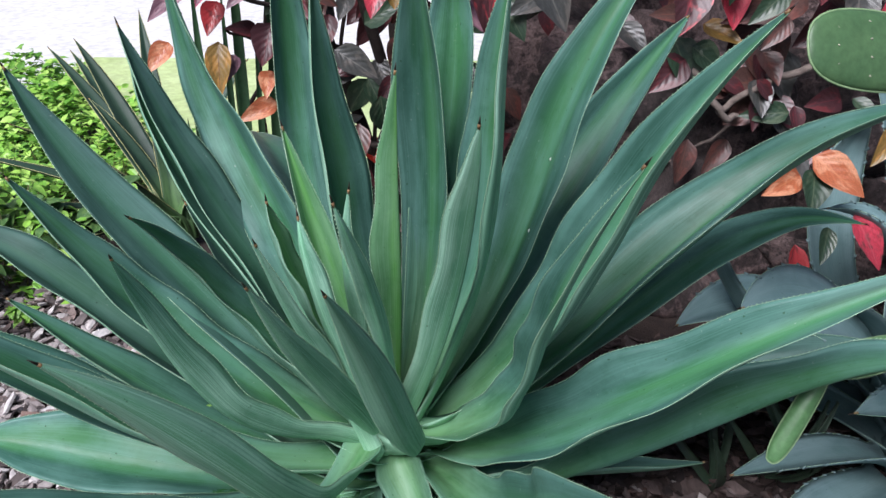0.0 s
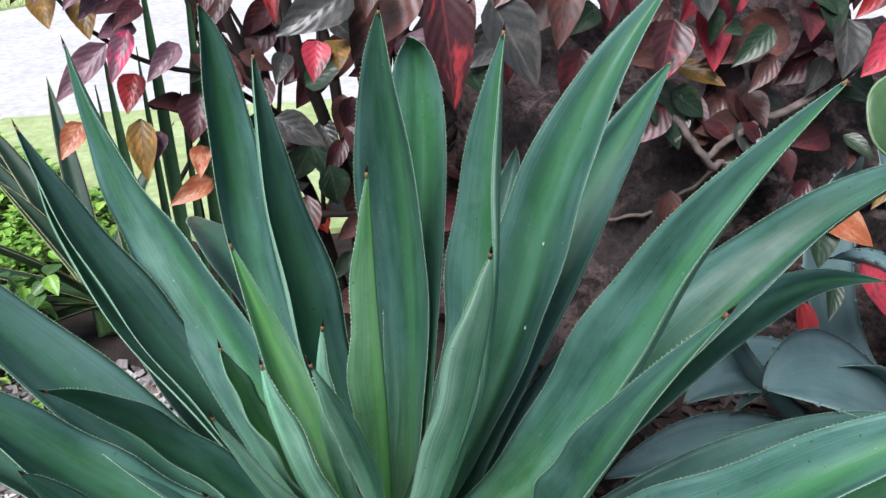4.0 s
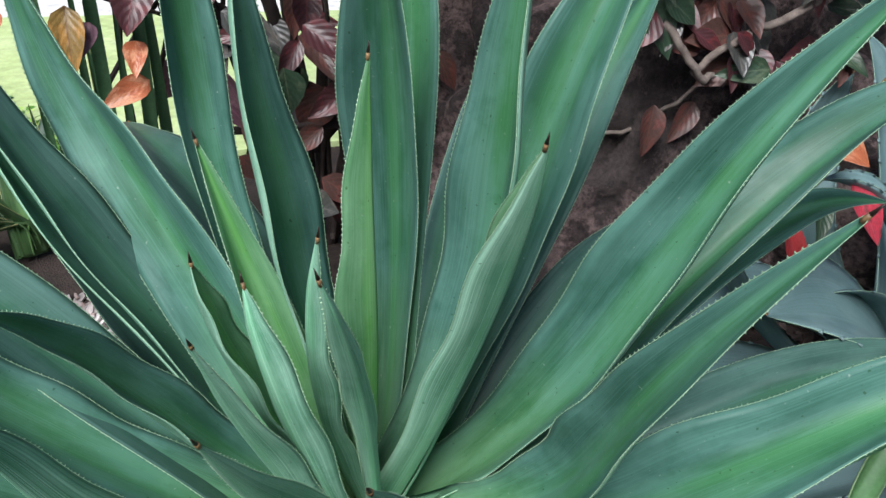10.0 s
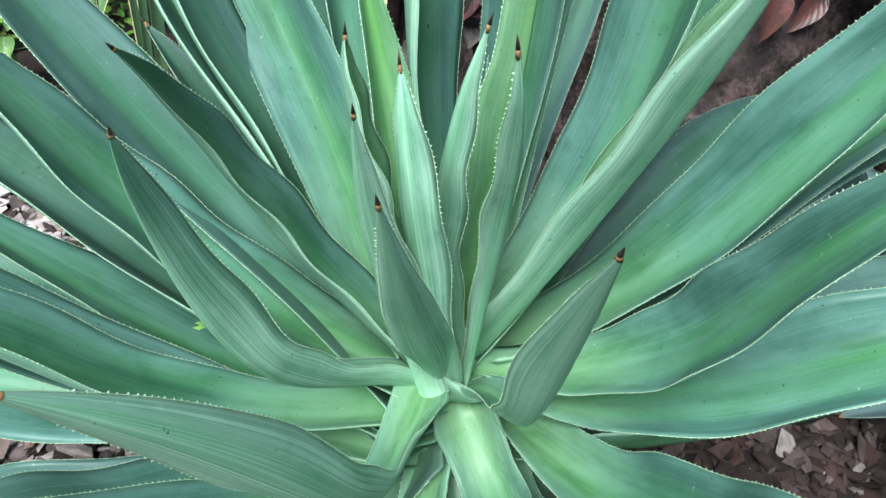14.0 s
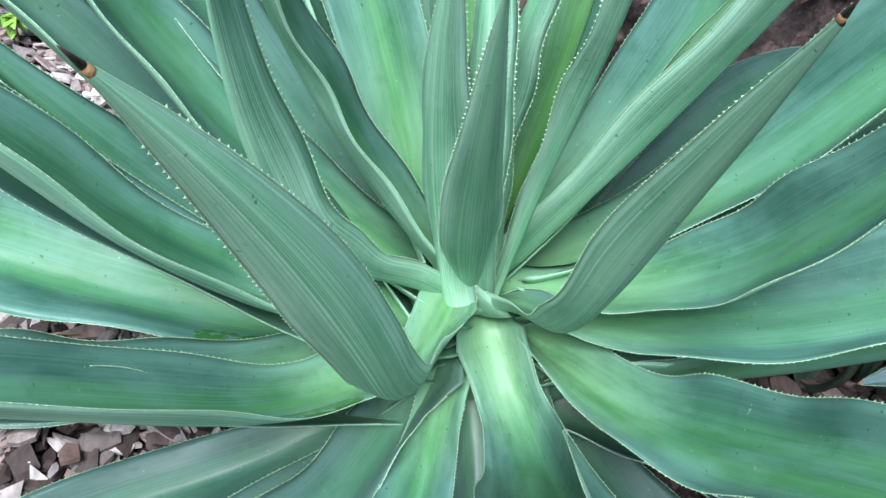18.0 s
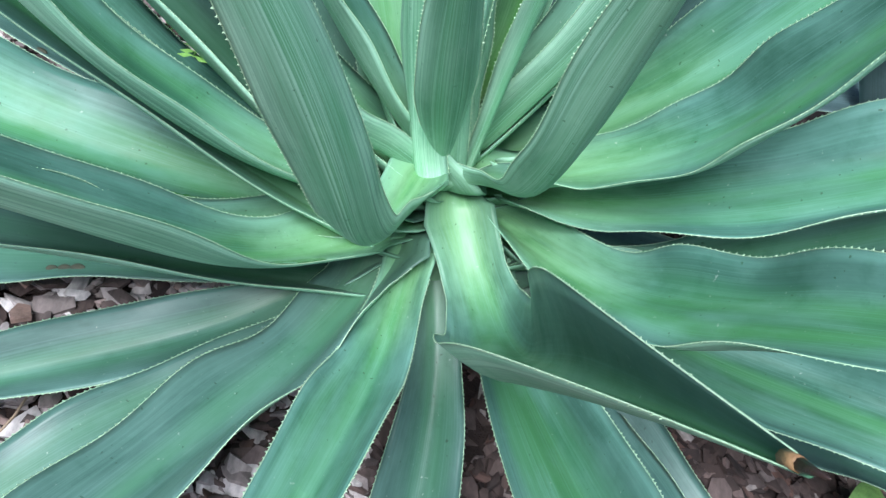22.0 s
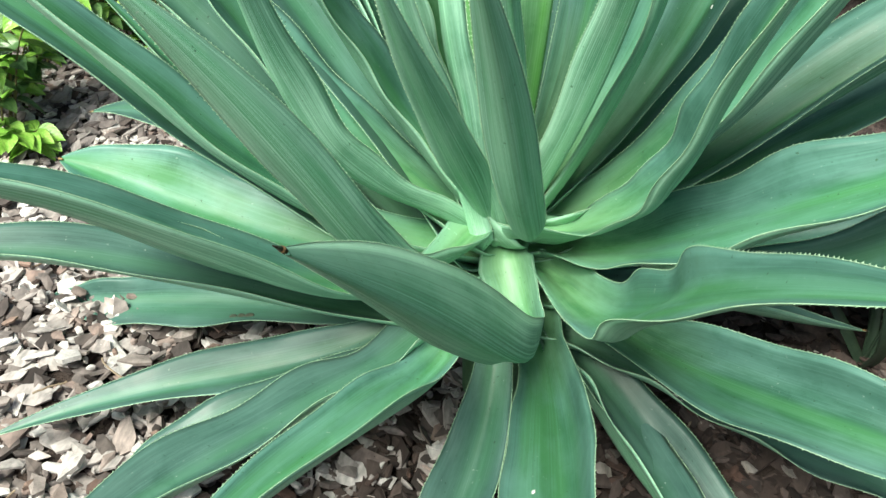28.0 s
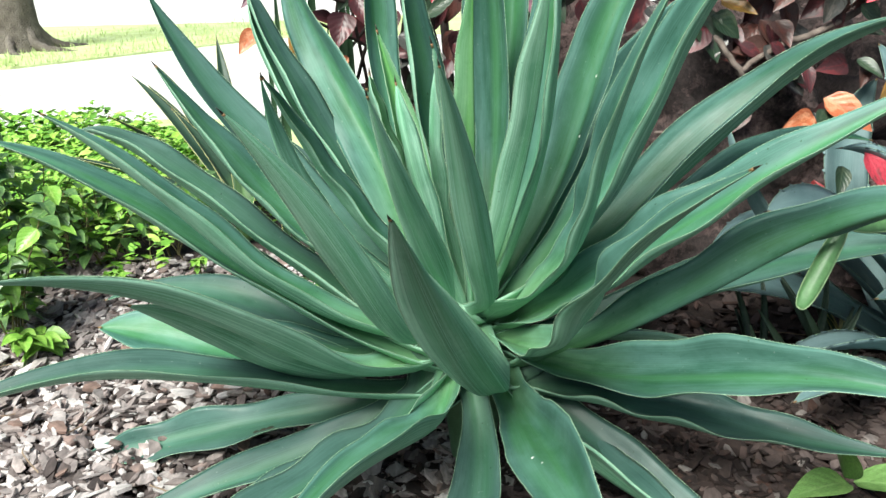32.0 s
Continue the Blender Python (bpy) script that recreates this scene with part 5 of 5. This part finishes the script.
# ---------------------------------------------------------------- the small edged agave on the left
EDGED = agave_skin("edged_agave_skin", (0.016, 0.044, 0.030), (0.024, 0.060, 0.036), (0.05, 0.090, 0.06), 0.15, 0.42, 0.5)
EDGED_UNDER = agave_skin("edged_agave_under", (0.026, 0.060, 0.040), (0.040, 0.082, 0.048), (0.07, 0.115, 0.065), 0.2, 0.45, 0.6)
small = thing("variegated_agave", "small agave with narrow dark leaves edged in pale yellow", "agave", (-0.69, 2.0, 0.12))
sinv = small.matrix_world.inverted()
KEEP_MARGIN = MARGIN
MARGIN = CREAM
for k, (tx, ty, tz, wd) in enumerate(((-1.13, 2.43, 0.49, 0.055), (-1.16, 2.64, 0.43, 0.055), (-1.02, 2.36, 0.53, 0.060), (-0.80, 2.28, 0.62, 0.050),
                                      (-0.95, 1.78, 0.48, 0.052), (-1.20, 1.98, 0.34, 0.050), (-1.15, 1.80, 0.27, 0.046), (-1.06, 1.66, 0.19, 0.044),
                                      (-0.52, 2.25, 0.50, 0.045), (-0.90, 2.10, 0.44, 0.046))):
    base = Vector((-0.69, 2.0, 0.16))
    tip = Vector((tx, ty, tz))
    d = tip - base
    p1 = base + Vector((d.x * 0.30, d.y * 0.30, d.z * 0.42))
    p2 = base + Vector((d.x * 0.66, d.y * 0.66, d.z * 0.78))
    agave_leaf(small, *[sinv @ q for q in (base, p1, p2, tip)], width=1.05 * wd, edging=2.6, foot=0.9, wide=0.35, fold=0.25, tip_fold=0.35, rows=22, cols=8, teeth=False, mats=[EDGED, EDGED_UNDER])
MARGIN = KEEP_MARGIN

# ---------------------------------------------------------------- the blue agave on the right
BLUE = agave_skin("blue_agave_skin", (0.085, 0.160, 0.165), (0.120, 0.215, 0.215), (0.230, 0.335, 0.345), 0.14, 0.45, 0.8, (0.14, 0.20, 0.19))
blue = thing("blue_agave", "blue-grey agave with broad spiny-edged leaves in the shade", "agave", (0.78, 1.18, 0.1))
binv = blue.matrix_world.inverted()


def blue_leaf(p0, p1, p2, p3, width, fold=0.3, turn=0.0, teeth=9):
    lf = agave_leaf(blue, *[binv @ Vector(q) for q in (p0, p1, p2, p3)], width=width, turn=turn, foot=0.75, wide=0.55, fold=fold, tip_fold=fold, rows=26, cols=10, teeth=False, mats=[BLUE, BLUE], thick=0.009)
    pts = [binv @ Vector(q) for q in (p0, p1, p2, p3)]
    run = Vector((pts[3].x - pts[0].x, pts[3].y - pts[0].y, 0)).normalized()
    for k in range(teeth):
        for sgn in (-1, 1):
            s = 0.22 + 0.68 * k / teeth
            c, t = bezier(pts, s), slope(pts, s).normalized()
            n = t.dot(run) * Vector((0, 0, 1)) - t.z * run
            n = (n - n.dot(t) * t).normalized()
            side = t.cross(n)
            n, a = n * math.cos(turn) + side * math.sin(turn), turn
            side = t.cross(n)
            w = width * leaf_width(s, 0.75, 0.55) / 2
            q = c + side * sgn * w * math.cos(fold) + n * w * math.sin(fold)
            bm = bmesh.new()
            f = [bm.verts.new(q - side * sgn * 0.002 + d) for d in (t * 0.006, -t * 0.006 + n * 0.0015, -t * 0.006 - n * 0.0015)]
            top = bm.verts.new(q + side * sgn * 0.0045 + t * 0.003)
            for j in range(3):
                bm.faces.new((f[j], f[(j + 1) % 3], top))
            bm.faces.new(f[::-1])
            part("tooth", bm, BLUE, lf)
    return lf


blue_leaf((0.80, 1.20, 0.16), (0.72, 1.22, 0.40), (0.60, 1.24, 0.42), (0.46, 1.20, 0.30), 0.14, 0.15, 0.25)
blue_leaf((0.84, 1.28, 0.20), (0.82, 1.32, 0.42), (0.76, 1.35, 0.48), (0.665, 1.35, 0.470), 0.065, 0.5)
blue_leaf((0.80, 1.16, 0.15), (0.66, 1.16, 0.40), (0.54, 1.13, 0.42), (0.442, 1.09, 0.425), 0.17, 0.18, -0.35)
# this low one stands in for a lower leaf of the great agave
blue_leaf((0.76, 1.14, 0.12), (0.58, 1.20, 0.26), (0.42, 1.18, 0.29), (0.24, 1.12, 0.27), 0.12, 0.2, -0.2)
blue_leaf((0.78, 1.22, 0.14), (0.62, 1.27, 0.36), (0.50, 1.26, 0.37), (0.39, 1.22, 0.31), 0.12, 0.2, -0.3)
blue_leaf((0.82, 1.30, 0.18), (0.86, 1.42, 0.40), (0.84, 1.45, 0.55), (0.76, 1.46, 0.66), 0.11, 0.3)
blue_leaf((0.74, 1.08, 0.13), (0.66, 1.00, 0.24), (0.56, 0.98, 0.25), (0.43, 0.99, 0.19), 0.11, 0.25, 0.3)
blue_leaf((0.76, 1.08, 0.15), (0.74, 1.02, 0.30), (0.68, 1.0, 0.32), (0.60, 1.0, 0.30), 0.10, 0.3)
blue_leaf((0.72, 1.05, 0.13), (0.62, 0.94, 0.22), (0.54, 0.88, 0.24), (0.42, 0.84, 0.20), 0.10, 0.25, 0.2)
blue_leaf((0.74, 1.22, 0.15), (0.56, 1.22, 0.25), (0.44, 1.22, 0.40), (0.40, 1.22, 0.56), 0.075, 0.4)
blue_leaf((0.80, 1.35, 0.16), (0.70, 1.50, 0.35), (0.74, 1.52, 0.50), (0.80, 1.52, 0.58), 0.10, 0.3)
blue_leaf((0.86, 1.15, 0.15), (1.0, 1.1, 0.4), (1.05, 1.1, 0.55), (1.1, 1.08, 0.68), 0.12, 0.3)

# ---------------------------------------------------------------- the prickly pear
PAD = plain("pad_skin", [(0.3, (0.050, 0.118, 0.050)), (0.7, (0.090, 0.180, 0.075))], 16.0, 0.42, 0.12, 0.002)
YOUNG = plain("young_pad_skin", [(0.3, (0.075, 0.19, 0.075)), (0.7, (0.14, 0.30, 0.12))], 16.0, 0.42, 0.12, 0.002)
AREOLE = plain("areole", [(0.3, (0.36, 0.34, 0.26)), (0.7, (0.60, 0.58, 0.48))], 90.0, 0.8)
RIM = plain("pad_rim", [(0.3, (0.20, 0.33, 0.16)), (0.7, (0.32, 0.46, 0.24))], 30.0, 0.5)
cactus = thing("prickly_pear", "prickly pear cactus with flat green pads and small pale spines", "cactus", (0.80, 0.98, 0.09))
cinv = cactus.matrix_world.inverted()


def pad(foot, top, width, facing, mat=PAD, thick=0.011, dots=True, seed=0):
    """A flat oval pad from its foot to its top, with areoles set in rows."""
    a, c = cinv @ Vector(foot), cinv @ Vector(top)
    up = (c - a).normalized()
    out = (Vector(facing) - Vector(facing).dot(up) * up).normalized()
    side = up.cross(out)
    mid, half = (a + c) / 2, (c - a).length / 2
    bm = bmesh.new()
    bmesh.ops.create_uvsphere(bm, u_segments=28, v_segments=18, radius=1.0)
    for v in bm.verts:
        x, y, z = v.co
        egg = 1 + 0.14 * z
        r = math.hypot(x, z)
        if r > 0.01:
            k = r / (abs(x) ** 2.7 + abs(z) ** 2.7) ** (1 / 2.7)
            x, z = x * (1 + (k - 1) * r * r), z * (1 + (k - 1) * r * r)
        v.co = mid + side * (x * width / 2 * egg) + up * (z * half) + out * (y * thick * (1 + 0.15 * noise.noise((x * 2, z * 2, seed))))
    body = part("pad", bm, mat, cactus)
    bm = bmesh.new()
    ring = []
    for q in [2 * math.pi * k / 48 for k in range(49)]:
        k = 1.002 / (abs(math.cos(q)) ** 2.7 + abs(math.sin(q)) ** 2.7) ** (1 / 2.7)
        ring.append(mid + side * math.cos(q) * k * width / 2 * (1 + 0.14 * math.sin(q)) + up * math.sin(q) * k * half)
    tube(bm, ring, [0.0013] * 49, 5, False)
    part("rim", bm, RIM, body)
    if dots:
        rng = random.Random(seed)
        for i in range(-2, 3):
            for j in range(-3, 4):
                px, pz = (i + 0.5 * (j % 2)) * 0.46, j * 0.36
                if px * px + pz * pz > 0.85:
                    continue
                for s in (1, -1):
                    q = mid + side * px * width / 2 + up * pz * half + out * s * thick * math.sqrt(max(0.02, 1 - px * px - pz * pz))
                    bm = bmesh.new()
                    bmesh.ops.create_icosphere(bm, subdivisions=1, radius=0.0011)
                    bmesh.ops.translate(bm, vec=q, verts=bm.verts)
                    for h in range(2):
                        e = q + (out * s + side * rng.uniform(-0.7, 0.7) + up * rng.uniform(-0.3, 0.7)) * rng.uniform(0.002, 0.004)
                        v = [bm.verts.new(q + side * 0.0005), bm.verts.new(q - side * 0.0005), bm.verts.new(e)]
                        bm.faces.new(v)
                    part("areole", bm, AREOLE, body)
    return body


pad((0.565, 0.90, 0.845), (0.358, 0.835, 0.880), 0.080, (-0.35, -0.85, 0.45), seed=1)
pad((0.68, 0.98, 0.62), (0.58, 0.90, 0.85), 0.12, (-0.5, -0.9, 0.2), seed=2)
pad((0.70, 1.0, 0.55), (0.600, 0.985, 0.655), 0.08, (-0.4, -0.9, 0.3), seed=3)
pad((0.76, 1.0, 0.34), (0.70, 0.99, 0.60), 0.15, (-0.5, -0.85, 0.1), seed=4)
pad((0.80, 0.98, 0.08), (0.76, 1.0, 0.37), 0.16, (-0.6, -0.8, 0.1), seed=5)
pad((0.74, 0.98, 0.42), (0.585, 0.93, 0.505), 0.075, (-0.2, -0.8, 0.6), YOUNG, seed=6)
pad((0.62, 0.93, 0.47), (0.470, 0.865, 0.475), 0.05, (-0.1, -0.4, 0.9), YOUNG, 0.010, False, seed=7)
pad((0.475, 0.868, 0.48), (0.405, 0.820, 0.366), 0.025, (-0.45, -0.85, 0.2), YOUNG, 0.009, False, seed=8)

# ---------------------------------------------------------------- ground cover on the left
m, n, l, b = material("ground_cover_leaf")
rnd = n.new("ShaderNodeNewGeometry").outputs["Random Per Island"]
c = ramp(n, l, rnd, [(0.0, (0.09, 0.24, 0.03)), (0.4, (0.20, 0.45, 0.055)), (0.75, (0.34, 0.60, 0.09)), (1.0, (0.50, 0.72, 0.18))])
g = noise_of(n, l, 60.0, 3)
c = blend(n, l, c, ramp(n, l, g, [(0.3, (0.75, 0.75, 0.75)), (0.7, (1.2, 1.2, 1.2))]), 1.0, "MULTIPLY")
l.new(c, b.inputs["Base Color"])
b.inputs["Roughness"].default_value = 0.42
b.inputs["Subsurface Weight"].default_value = 0.0
COVER = m
COVER_STEM = plain("cover_stem", [(0.3, (0.10, 0.09, 0.035)), (0.7, (0.26, 0.24, 0.10))], 40.0, 0.8)


def add_leaf(vs, fs, at, yaw, pitch, roll, ln, wd):
    m = pose(at[0], at[1], at[2], roll, pitch, yaw)
    k = len(vs)
    for x, y, z in ((0, 0, 0), (0.3, 0.5, 0.1), (0.3, 0, 0.0), (0.3, -0.5, 0.1), (0.68, 0.42, 0.06), (0.68, 0, -0.04), (0.68, -0.42, 0.06), (1, 0, -0.14)):
        vs.append(tuple(m @ Vector((x * ln, y * wd, z * wd))))
    fs.extend([(k, k + 2, k + 1), (k, k + 3, k + 2), (k + 1, k + 2, k + 5, k + 4), (k + 2, k + 3, k + 6, k + 5), (k + 4, k + 5, k + 7), (k + 5, k + 6, k + 7)])


def cover_height(x, y):
    return lie(x, y) + 0.16 + 0.05 * noise.noise((x * 2.2, y * 2.2, 4.0)) + 0.04 * noise.noise((x * 6, y * 6, 1.0))


rng = random.Random(303)
vs, fs = [], []
stems_v, stems_f = [], []
made = 0
while made < 9000:
    x, y = rng.uniform(-4.6, -0.45), rng.uniform(1.15, 4.55)
    if x < -3.6 - 0.8 * noise.noise((0.0, y * 1.3, 2.0)) or y < 1.2 + 0.5 * noise.noise((x * 1.7, 3.0, 0.0)):
        continue
    edge = -0.82 - 0.10 * noise.noise((y * 3, 0, 0)) + 0.17 * (y - 1.25) if y < 2.2 else -0.55
    if x > edge or (x + 0.69) ** 2 + (y - 2.0) ** 2 < 0.09 or y > min(3.55, 2.86 - 1.24 * (x + 1.0)) + 0.10 * noise.noise((x * 4, 0, 0)):
        continue
    if (y < 1.65 and rng.random() < 0.8) or (y < 1.9 and rng.random() < 0.45):
        continue
    made += 1
    top = lie(x, y) + (cover_height(x, y) - lie(x, y)) * (rng.uniform(0.15, 0.8) if made % 3 == 0 else rng.uniform(0.75, 1.15))
    near = y < 2.6
    for k in range(4 if near else 3):
        a = rng.uniform(0, 360)
        size = rng.uniform(0.020, 0.040) * (1.0 if near else 1.35)
        add_leaf(vs, fs, (x + rng.uniform(-0.01, 0.01), y + rng.uniform(-0.01, 0.01), top - 0.012 * k), a, rng.uniform(-35, 25), rng.gauss(0, 16), size, size * rng.uniform(0.5, 0.65))
    if near and made % 4 == 0:
        k = len(stems_v)
        bx, by = x + rng.uniform(-0.05, 0.05), y + rng.uniform(-0.05, 0.05)
        for q in (0.0, 2.1, 4.2):
            stems_v += [(bx + 0.0016 * math.cos(q), by + 0.0016 * math.sin(q), lie(bx, by)), (x + 0.001 * math.cos(q), y + 0.001 * math.sin(q), top)]
        stems_f += [(k, k + 2, k + 3, k + 1), (k + 2, k + 4, k + 5, k + 3), (k + 4, k, k + 1, k + 5)]
me = bpy.data.meshes.new("ground_cover")
me.from_pydata(vs, [], fs)
me.materials.append(COVER)
tagged(new("ground_cover", me), "dense low ground cover of small bright green leaves", "ground cover", kind="stuff")
me = bpy.data.meshes.new("ground_cover_stems")
me.from_pydata(stems_v, [], stems_f)
me.materials.append(COVER_STEM)
tagged(new("ground_cover_stems", me), "thin brownish stems of the low ground cover", "ground cover", kind="stuff")

# a broader-leaved plant at the bed's edge
BROAD = soft_leaf("broad_green_leaf", (0.075, 0.165, 0.050), (0.13, 0.24, 0.07), (0.20, 0.32, 0.12), 0.3, 0.34)
BROAD_PALE = soft_leaf("broad_pale_leaf", (0.20, 0.42, 0.06), (0.30, 0.52, 0.10), (0.34, 0.52, 0.16), 0.3, 0.36)
broad_mesh = [blade_mesh("leaf", 0.72, mt, 0.16, 0.2, seed=k) for k, mt in enumerate((BROAD, BROAD, BROAD_PALE))]


def leafy(name, label, category, at, stems, seed, size=(0.035, 0.06), spread=0.16, height=0.3, group="", lean=(0, 0)):
    """A small plant: several stems, each set with leaves as parts."""
    rng = random.Random(seed)
    plant = thing(name, label, category, (at[0], at[1], lie(*at)), group)
    for k in range(stems):
        a = rng.uniform(0, 6.28)
        h = height * rng.uniform(0.6, 1.0)
        end = Vector((spread * rng.uniform(0.2, 1) * math.cos(a) + lean[0], spread * rng.uniform(0.2, 1) * math.sin(a) + lean[1], h))
        pts = sway([(0.01 * math.cos(a), 0.01 * math.sin(a), -0.01), end * 0.5 + Vector((0, 0, 0.02)), end], 4, 0.002, k)
        bm = bmesh.new()
        tube(bm, pts, [0.0022 - 0.0001 * i for i in range(len(pts))], 5)
        part("stem", bm, COVER_STEM, plant)
        for i, q in enumerate(pts[3:]):
            for s in (0, 1):
                ln = rng.uniform(*size)
                ob = part("leaf", broad_mesh[2 if name == "seedling" else rng.randrange(3)], BROAD, plant)
                ob.matrix_local = pose(*q, rng.gauss(0, 15), rng.uniform(-10, 40), math.degrees(a) + 180 * s + 90 * (i % 2) + rng.uniform(-25, 25)) @ Matrix.Scale(ln, 4)
    return plant


leafy("broadleaf_plant", "low plant with rounded glossy green leaves beside the mulch", "plant", (-1.02, 1.30), 7, 1, (0.040, 0.065), 0.15, 0.30)
leafy("broadleaf_plant", "low plant with rounded glossy green leaves beside the mulch", "plant", (-1.22, 1.42), 7, 2, (0.045, 0.07), 0.18, 0.40)
leafy("broadleaf_plant", "low plant with pale green leaves among the ground cover", "plant", (-1.30, 1.75), 6, 3, (0.04, 0.06), 0.16, 0.48)
for k, (px, py, ph) in enumerate(((-1.12, 1.58, 0.28), (-0.98, 1.72, 0.24), (-1.38, 1.58, 0.36), (-0.86, 1.86, 0.22), (-1.55, 1.75, 0.36), (-1.22, 1.88, 0.30), (-1.10, 1.42, 0.20))):
    leafy("broadleaf_plant", "low leafy green plant at the edge of the mulch", "plant", (px, py), 7, 40 + k, (0.035, 0.065), 0.17, ph)
leafy("seedling", "bright green seedling sprouting from the bark mulch", "seedling", (-0.945, 1.27), 4, 4, (0.040, 0.062), 0.05, 0.085, "seedlings")
leafy("seedling", "bright green seedling sprouting from the bark mulch", "seedling", (-0.88, 1.55), 3, 5, (0.02, 0.035), 0.035, 0.07, "seedlings")
leafy("seedling", "bright green seedling sprouting from the bark mulch", "seedling", (-0.72, 1.62), 2, 6, (0.02, 0.03), 0.03, 0.06, "seedlings")
leafy("seedling", "bright green seedling sprouting from the bark mulch", "seedling", (-1.05, 1.02), 2, 8, (0.015, 0.028), 0.03, 0.05, "seedlings")

# pale broad leaves low on the right, in front of the blue agave
paddle = thing("strap_plant", "pale green plant with two broad strap leaves on dark mulch", "plant", (0.50, 0.80, 0.09))
pinv = paddle.matrix_world.inverted()
PALE = soft_leaf("pale_strap_leaf", (0.16, 0.30, 0.09), (0.22, 0.38, 0.12), (0.28, 0.42, 0.18), 0.3, 0.4)
strap = blade_mesh("leaf", 0.40, PALE, 0.10, 0.2, rows=12)
for a, c in (((0.50, 0.80, 0.09), (0.41, 0.74, 0.12)), ((0.50, 0.81, 0.09), (0.46, 0.76, 0.20)), ((0.51, 0.80, 0.09), (0.60, 0.72, 0.14))):
    a, c = Vector(a), Vector(c)
    x = (c - a).normalized()
    y = Vector((0, -0.3, 1)).cross(x).normalized()
    ob = part("leaf", strap, PALE, paddle)
    ob.matrix_local = pinv @ Matrix.Translation(a) @ Matrix((x, y, x.cross(y))).transposed().to_4x4() @ Matrix.Scale((c - a).length * 1.25, 4)

# a tiny edged seedling agave in the dark mulch
tiny = thing("agave_pup", "tiny agave pup with yellow-edged leaves", "agave", (0.67, 1.25, lie(0.67, 1.25)))
for k in range(6):
    a = k * 1.1
    sword(tiny, (0, 0, 0), (0.035 * math.cos(a), 0.035 * math.sin(a), 0.055), 0.011, [SNAKE, CREAM], 0.004, rows=6, stripe=0.5)

# the fern sprig between the left leaves
FERN = plain("fern_green", [(0.3, (0.12, 0.28, 0.06)), (0.7, (0.22, 0.42, 0.10))], 40.0, 0.5)
fern = thing("fern", "small bright green fern sprig between the agave leaves", "fern", (-0.29, 1.05, lie(-0.29, 1.05)))
for k, (dx, dy, h) in enumerate(((-0.03, -0.03, 0.27), (0.03, -0.02, 0.25), (-0.01, -0.06, 0.29))):
    pts = sway([(0, 0, 0), (dx * 0.3, dy * 0.3, h * 0.6), (dx, dy, h), (dx * 1.9, dy * 1.9, h + 0.005)], 6, 0, k)
    bm = bmesh.new()
    tube(bm, pts, [0.0010] * len(pts), 5)
    stem = part("frond", bm, FERN, fern)
    bm = bmesh.new()
    for i, q in enumerate(pts[9:]):
        t = (pts[min(i + 10, len(pts) - 1)] - pts[i + 8]).normalized()
        side = t.cross(Vector((0, 0, 1)))
        side = side.normalized() if side.length > 0.05 else Vector((1, 0, 0))
        for s in (-1, 1):
            e = q + side * s * 0.013 + t * 0.003
            v = [bm.verts.new(q - t * 0.001), bm.verts.new((q + e) / 2 - t * 0.0032), bm.verts.new(e), bm.verts.new((q + e) / 2 + t * 0.0032)]
            bm.faces.new(v)
    part("leaflets", bm, FERN, stem)

# blades of dark strap grass under the leaves on the right
DARKGRASS = plain("dark_strap_leaf", [(0.3, (0.022, 0.045, 0.028)), (0.7, (0.05, 0.085, 0.05))], 20.0, 0.5)
rng = random.Random(9)
for k in range(3):
    x, y = rng.uniform(0.42, 0.66), rng.uniform(1.0, 1.25)
    tuft = thing("strap_grass", "dark green strap-leaved plant in the shade of the agave", "plant", (x, y, lie(x, y)), "shaded strap plants")
    for i in range(5):
        a = rng.uniform(0, 6.28)
        sword(tuft, (0, 0, 0), (0.10 * math.cos(a), 0.10 * math.sin(a), rng.uniform(0.10, 0.2)), 0.014, [DARKGRASS, DARKGRASS], 0.02, rows=8)

# ---------------------------------------------------------------- the stem of the great agave
STUMP = plain("agave_stem", [(0.3, (0.070, 0.170, 0.080)), (0.7, (0.140, 0.280, 0.160))], 9.0, 0.5)
bm = bmesh.new()
tube(bm, [(0, 0.01, -0.02), (0, 0.01, 0.10), (0.0, 0.015, 0.17), (0.0, 0.02, 0.22), (0.0, 0.025, 0.25), (0.0, 0.03, 0.275), (0.0, 0.03, 0.295), (0.0, 0.03, 0.31)], [0.030, 0.038, 0.046, 0.048, 0.040, 0.030, 0.018, 0.006], 28)
part("stem", bm, STUMP, agave)
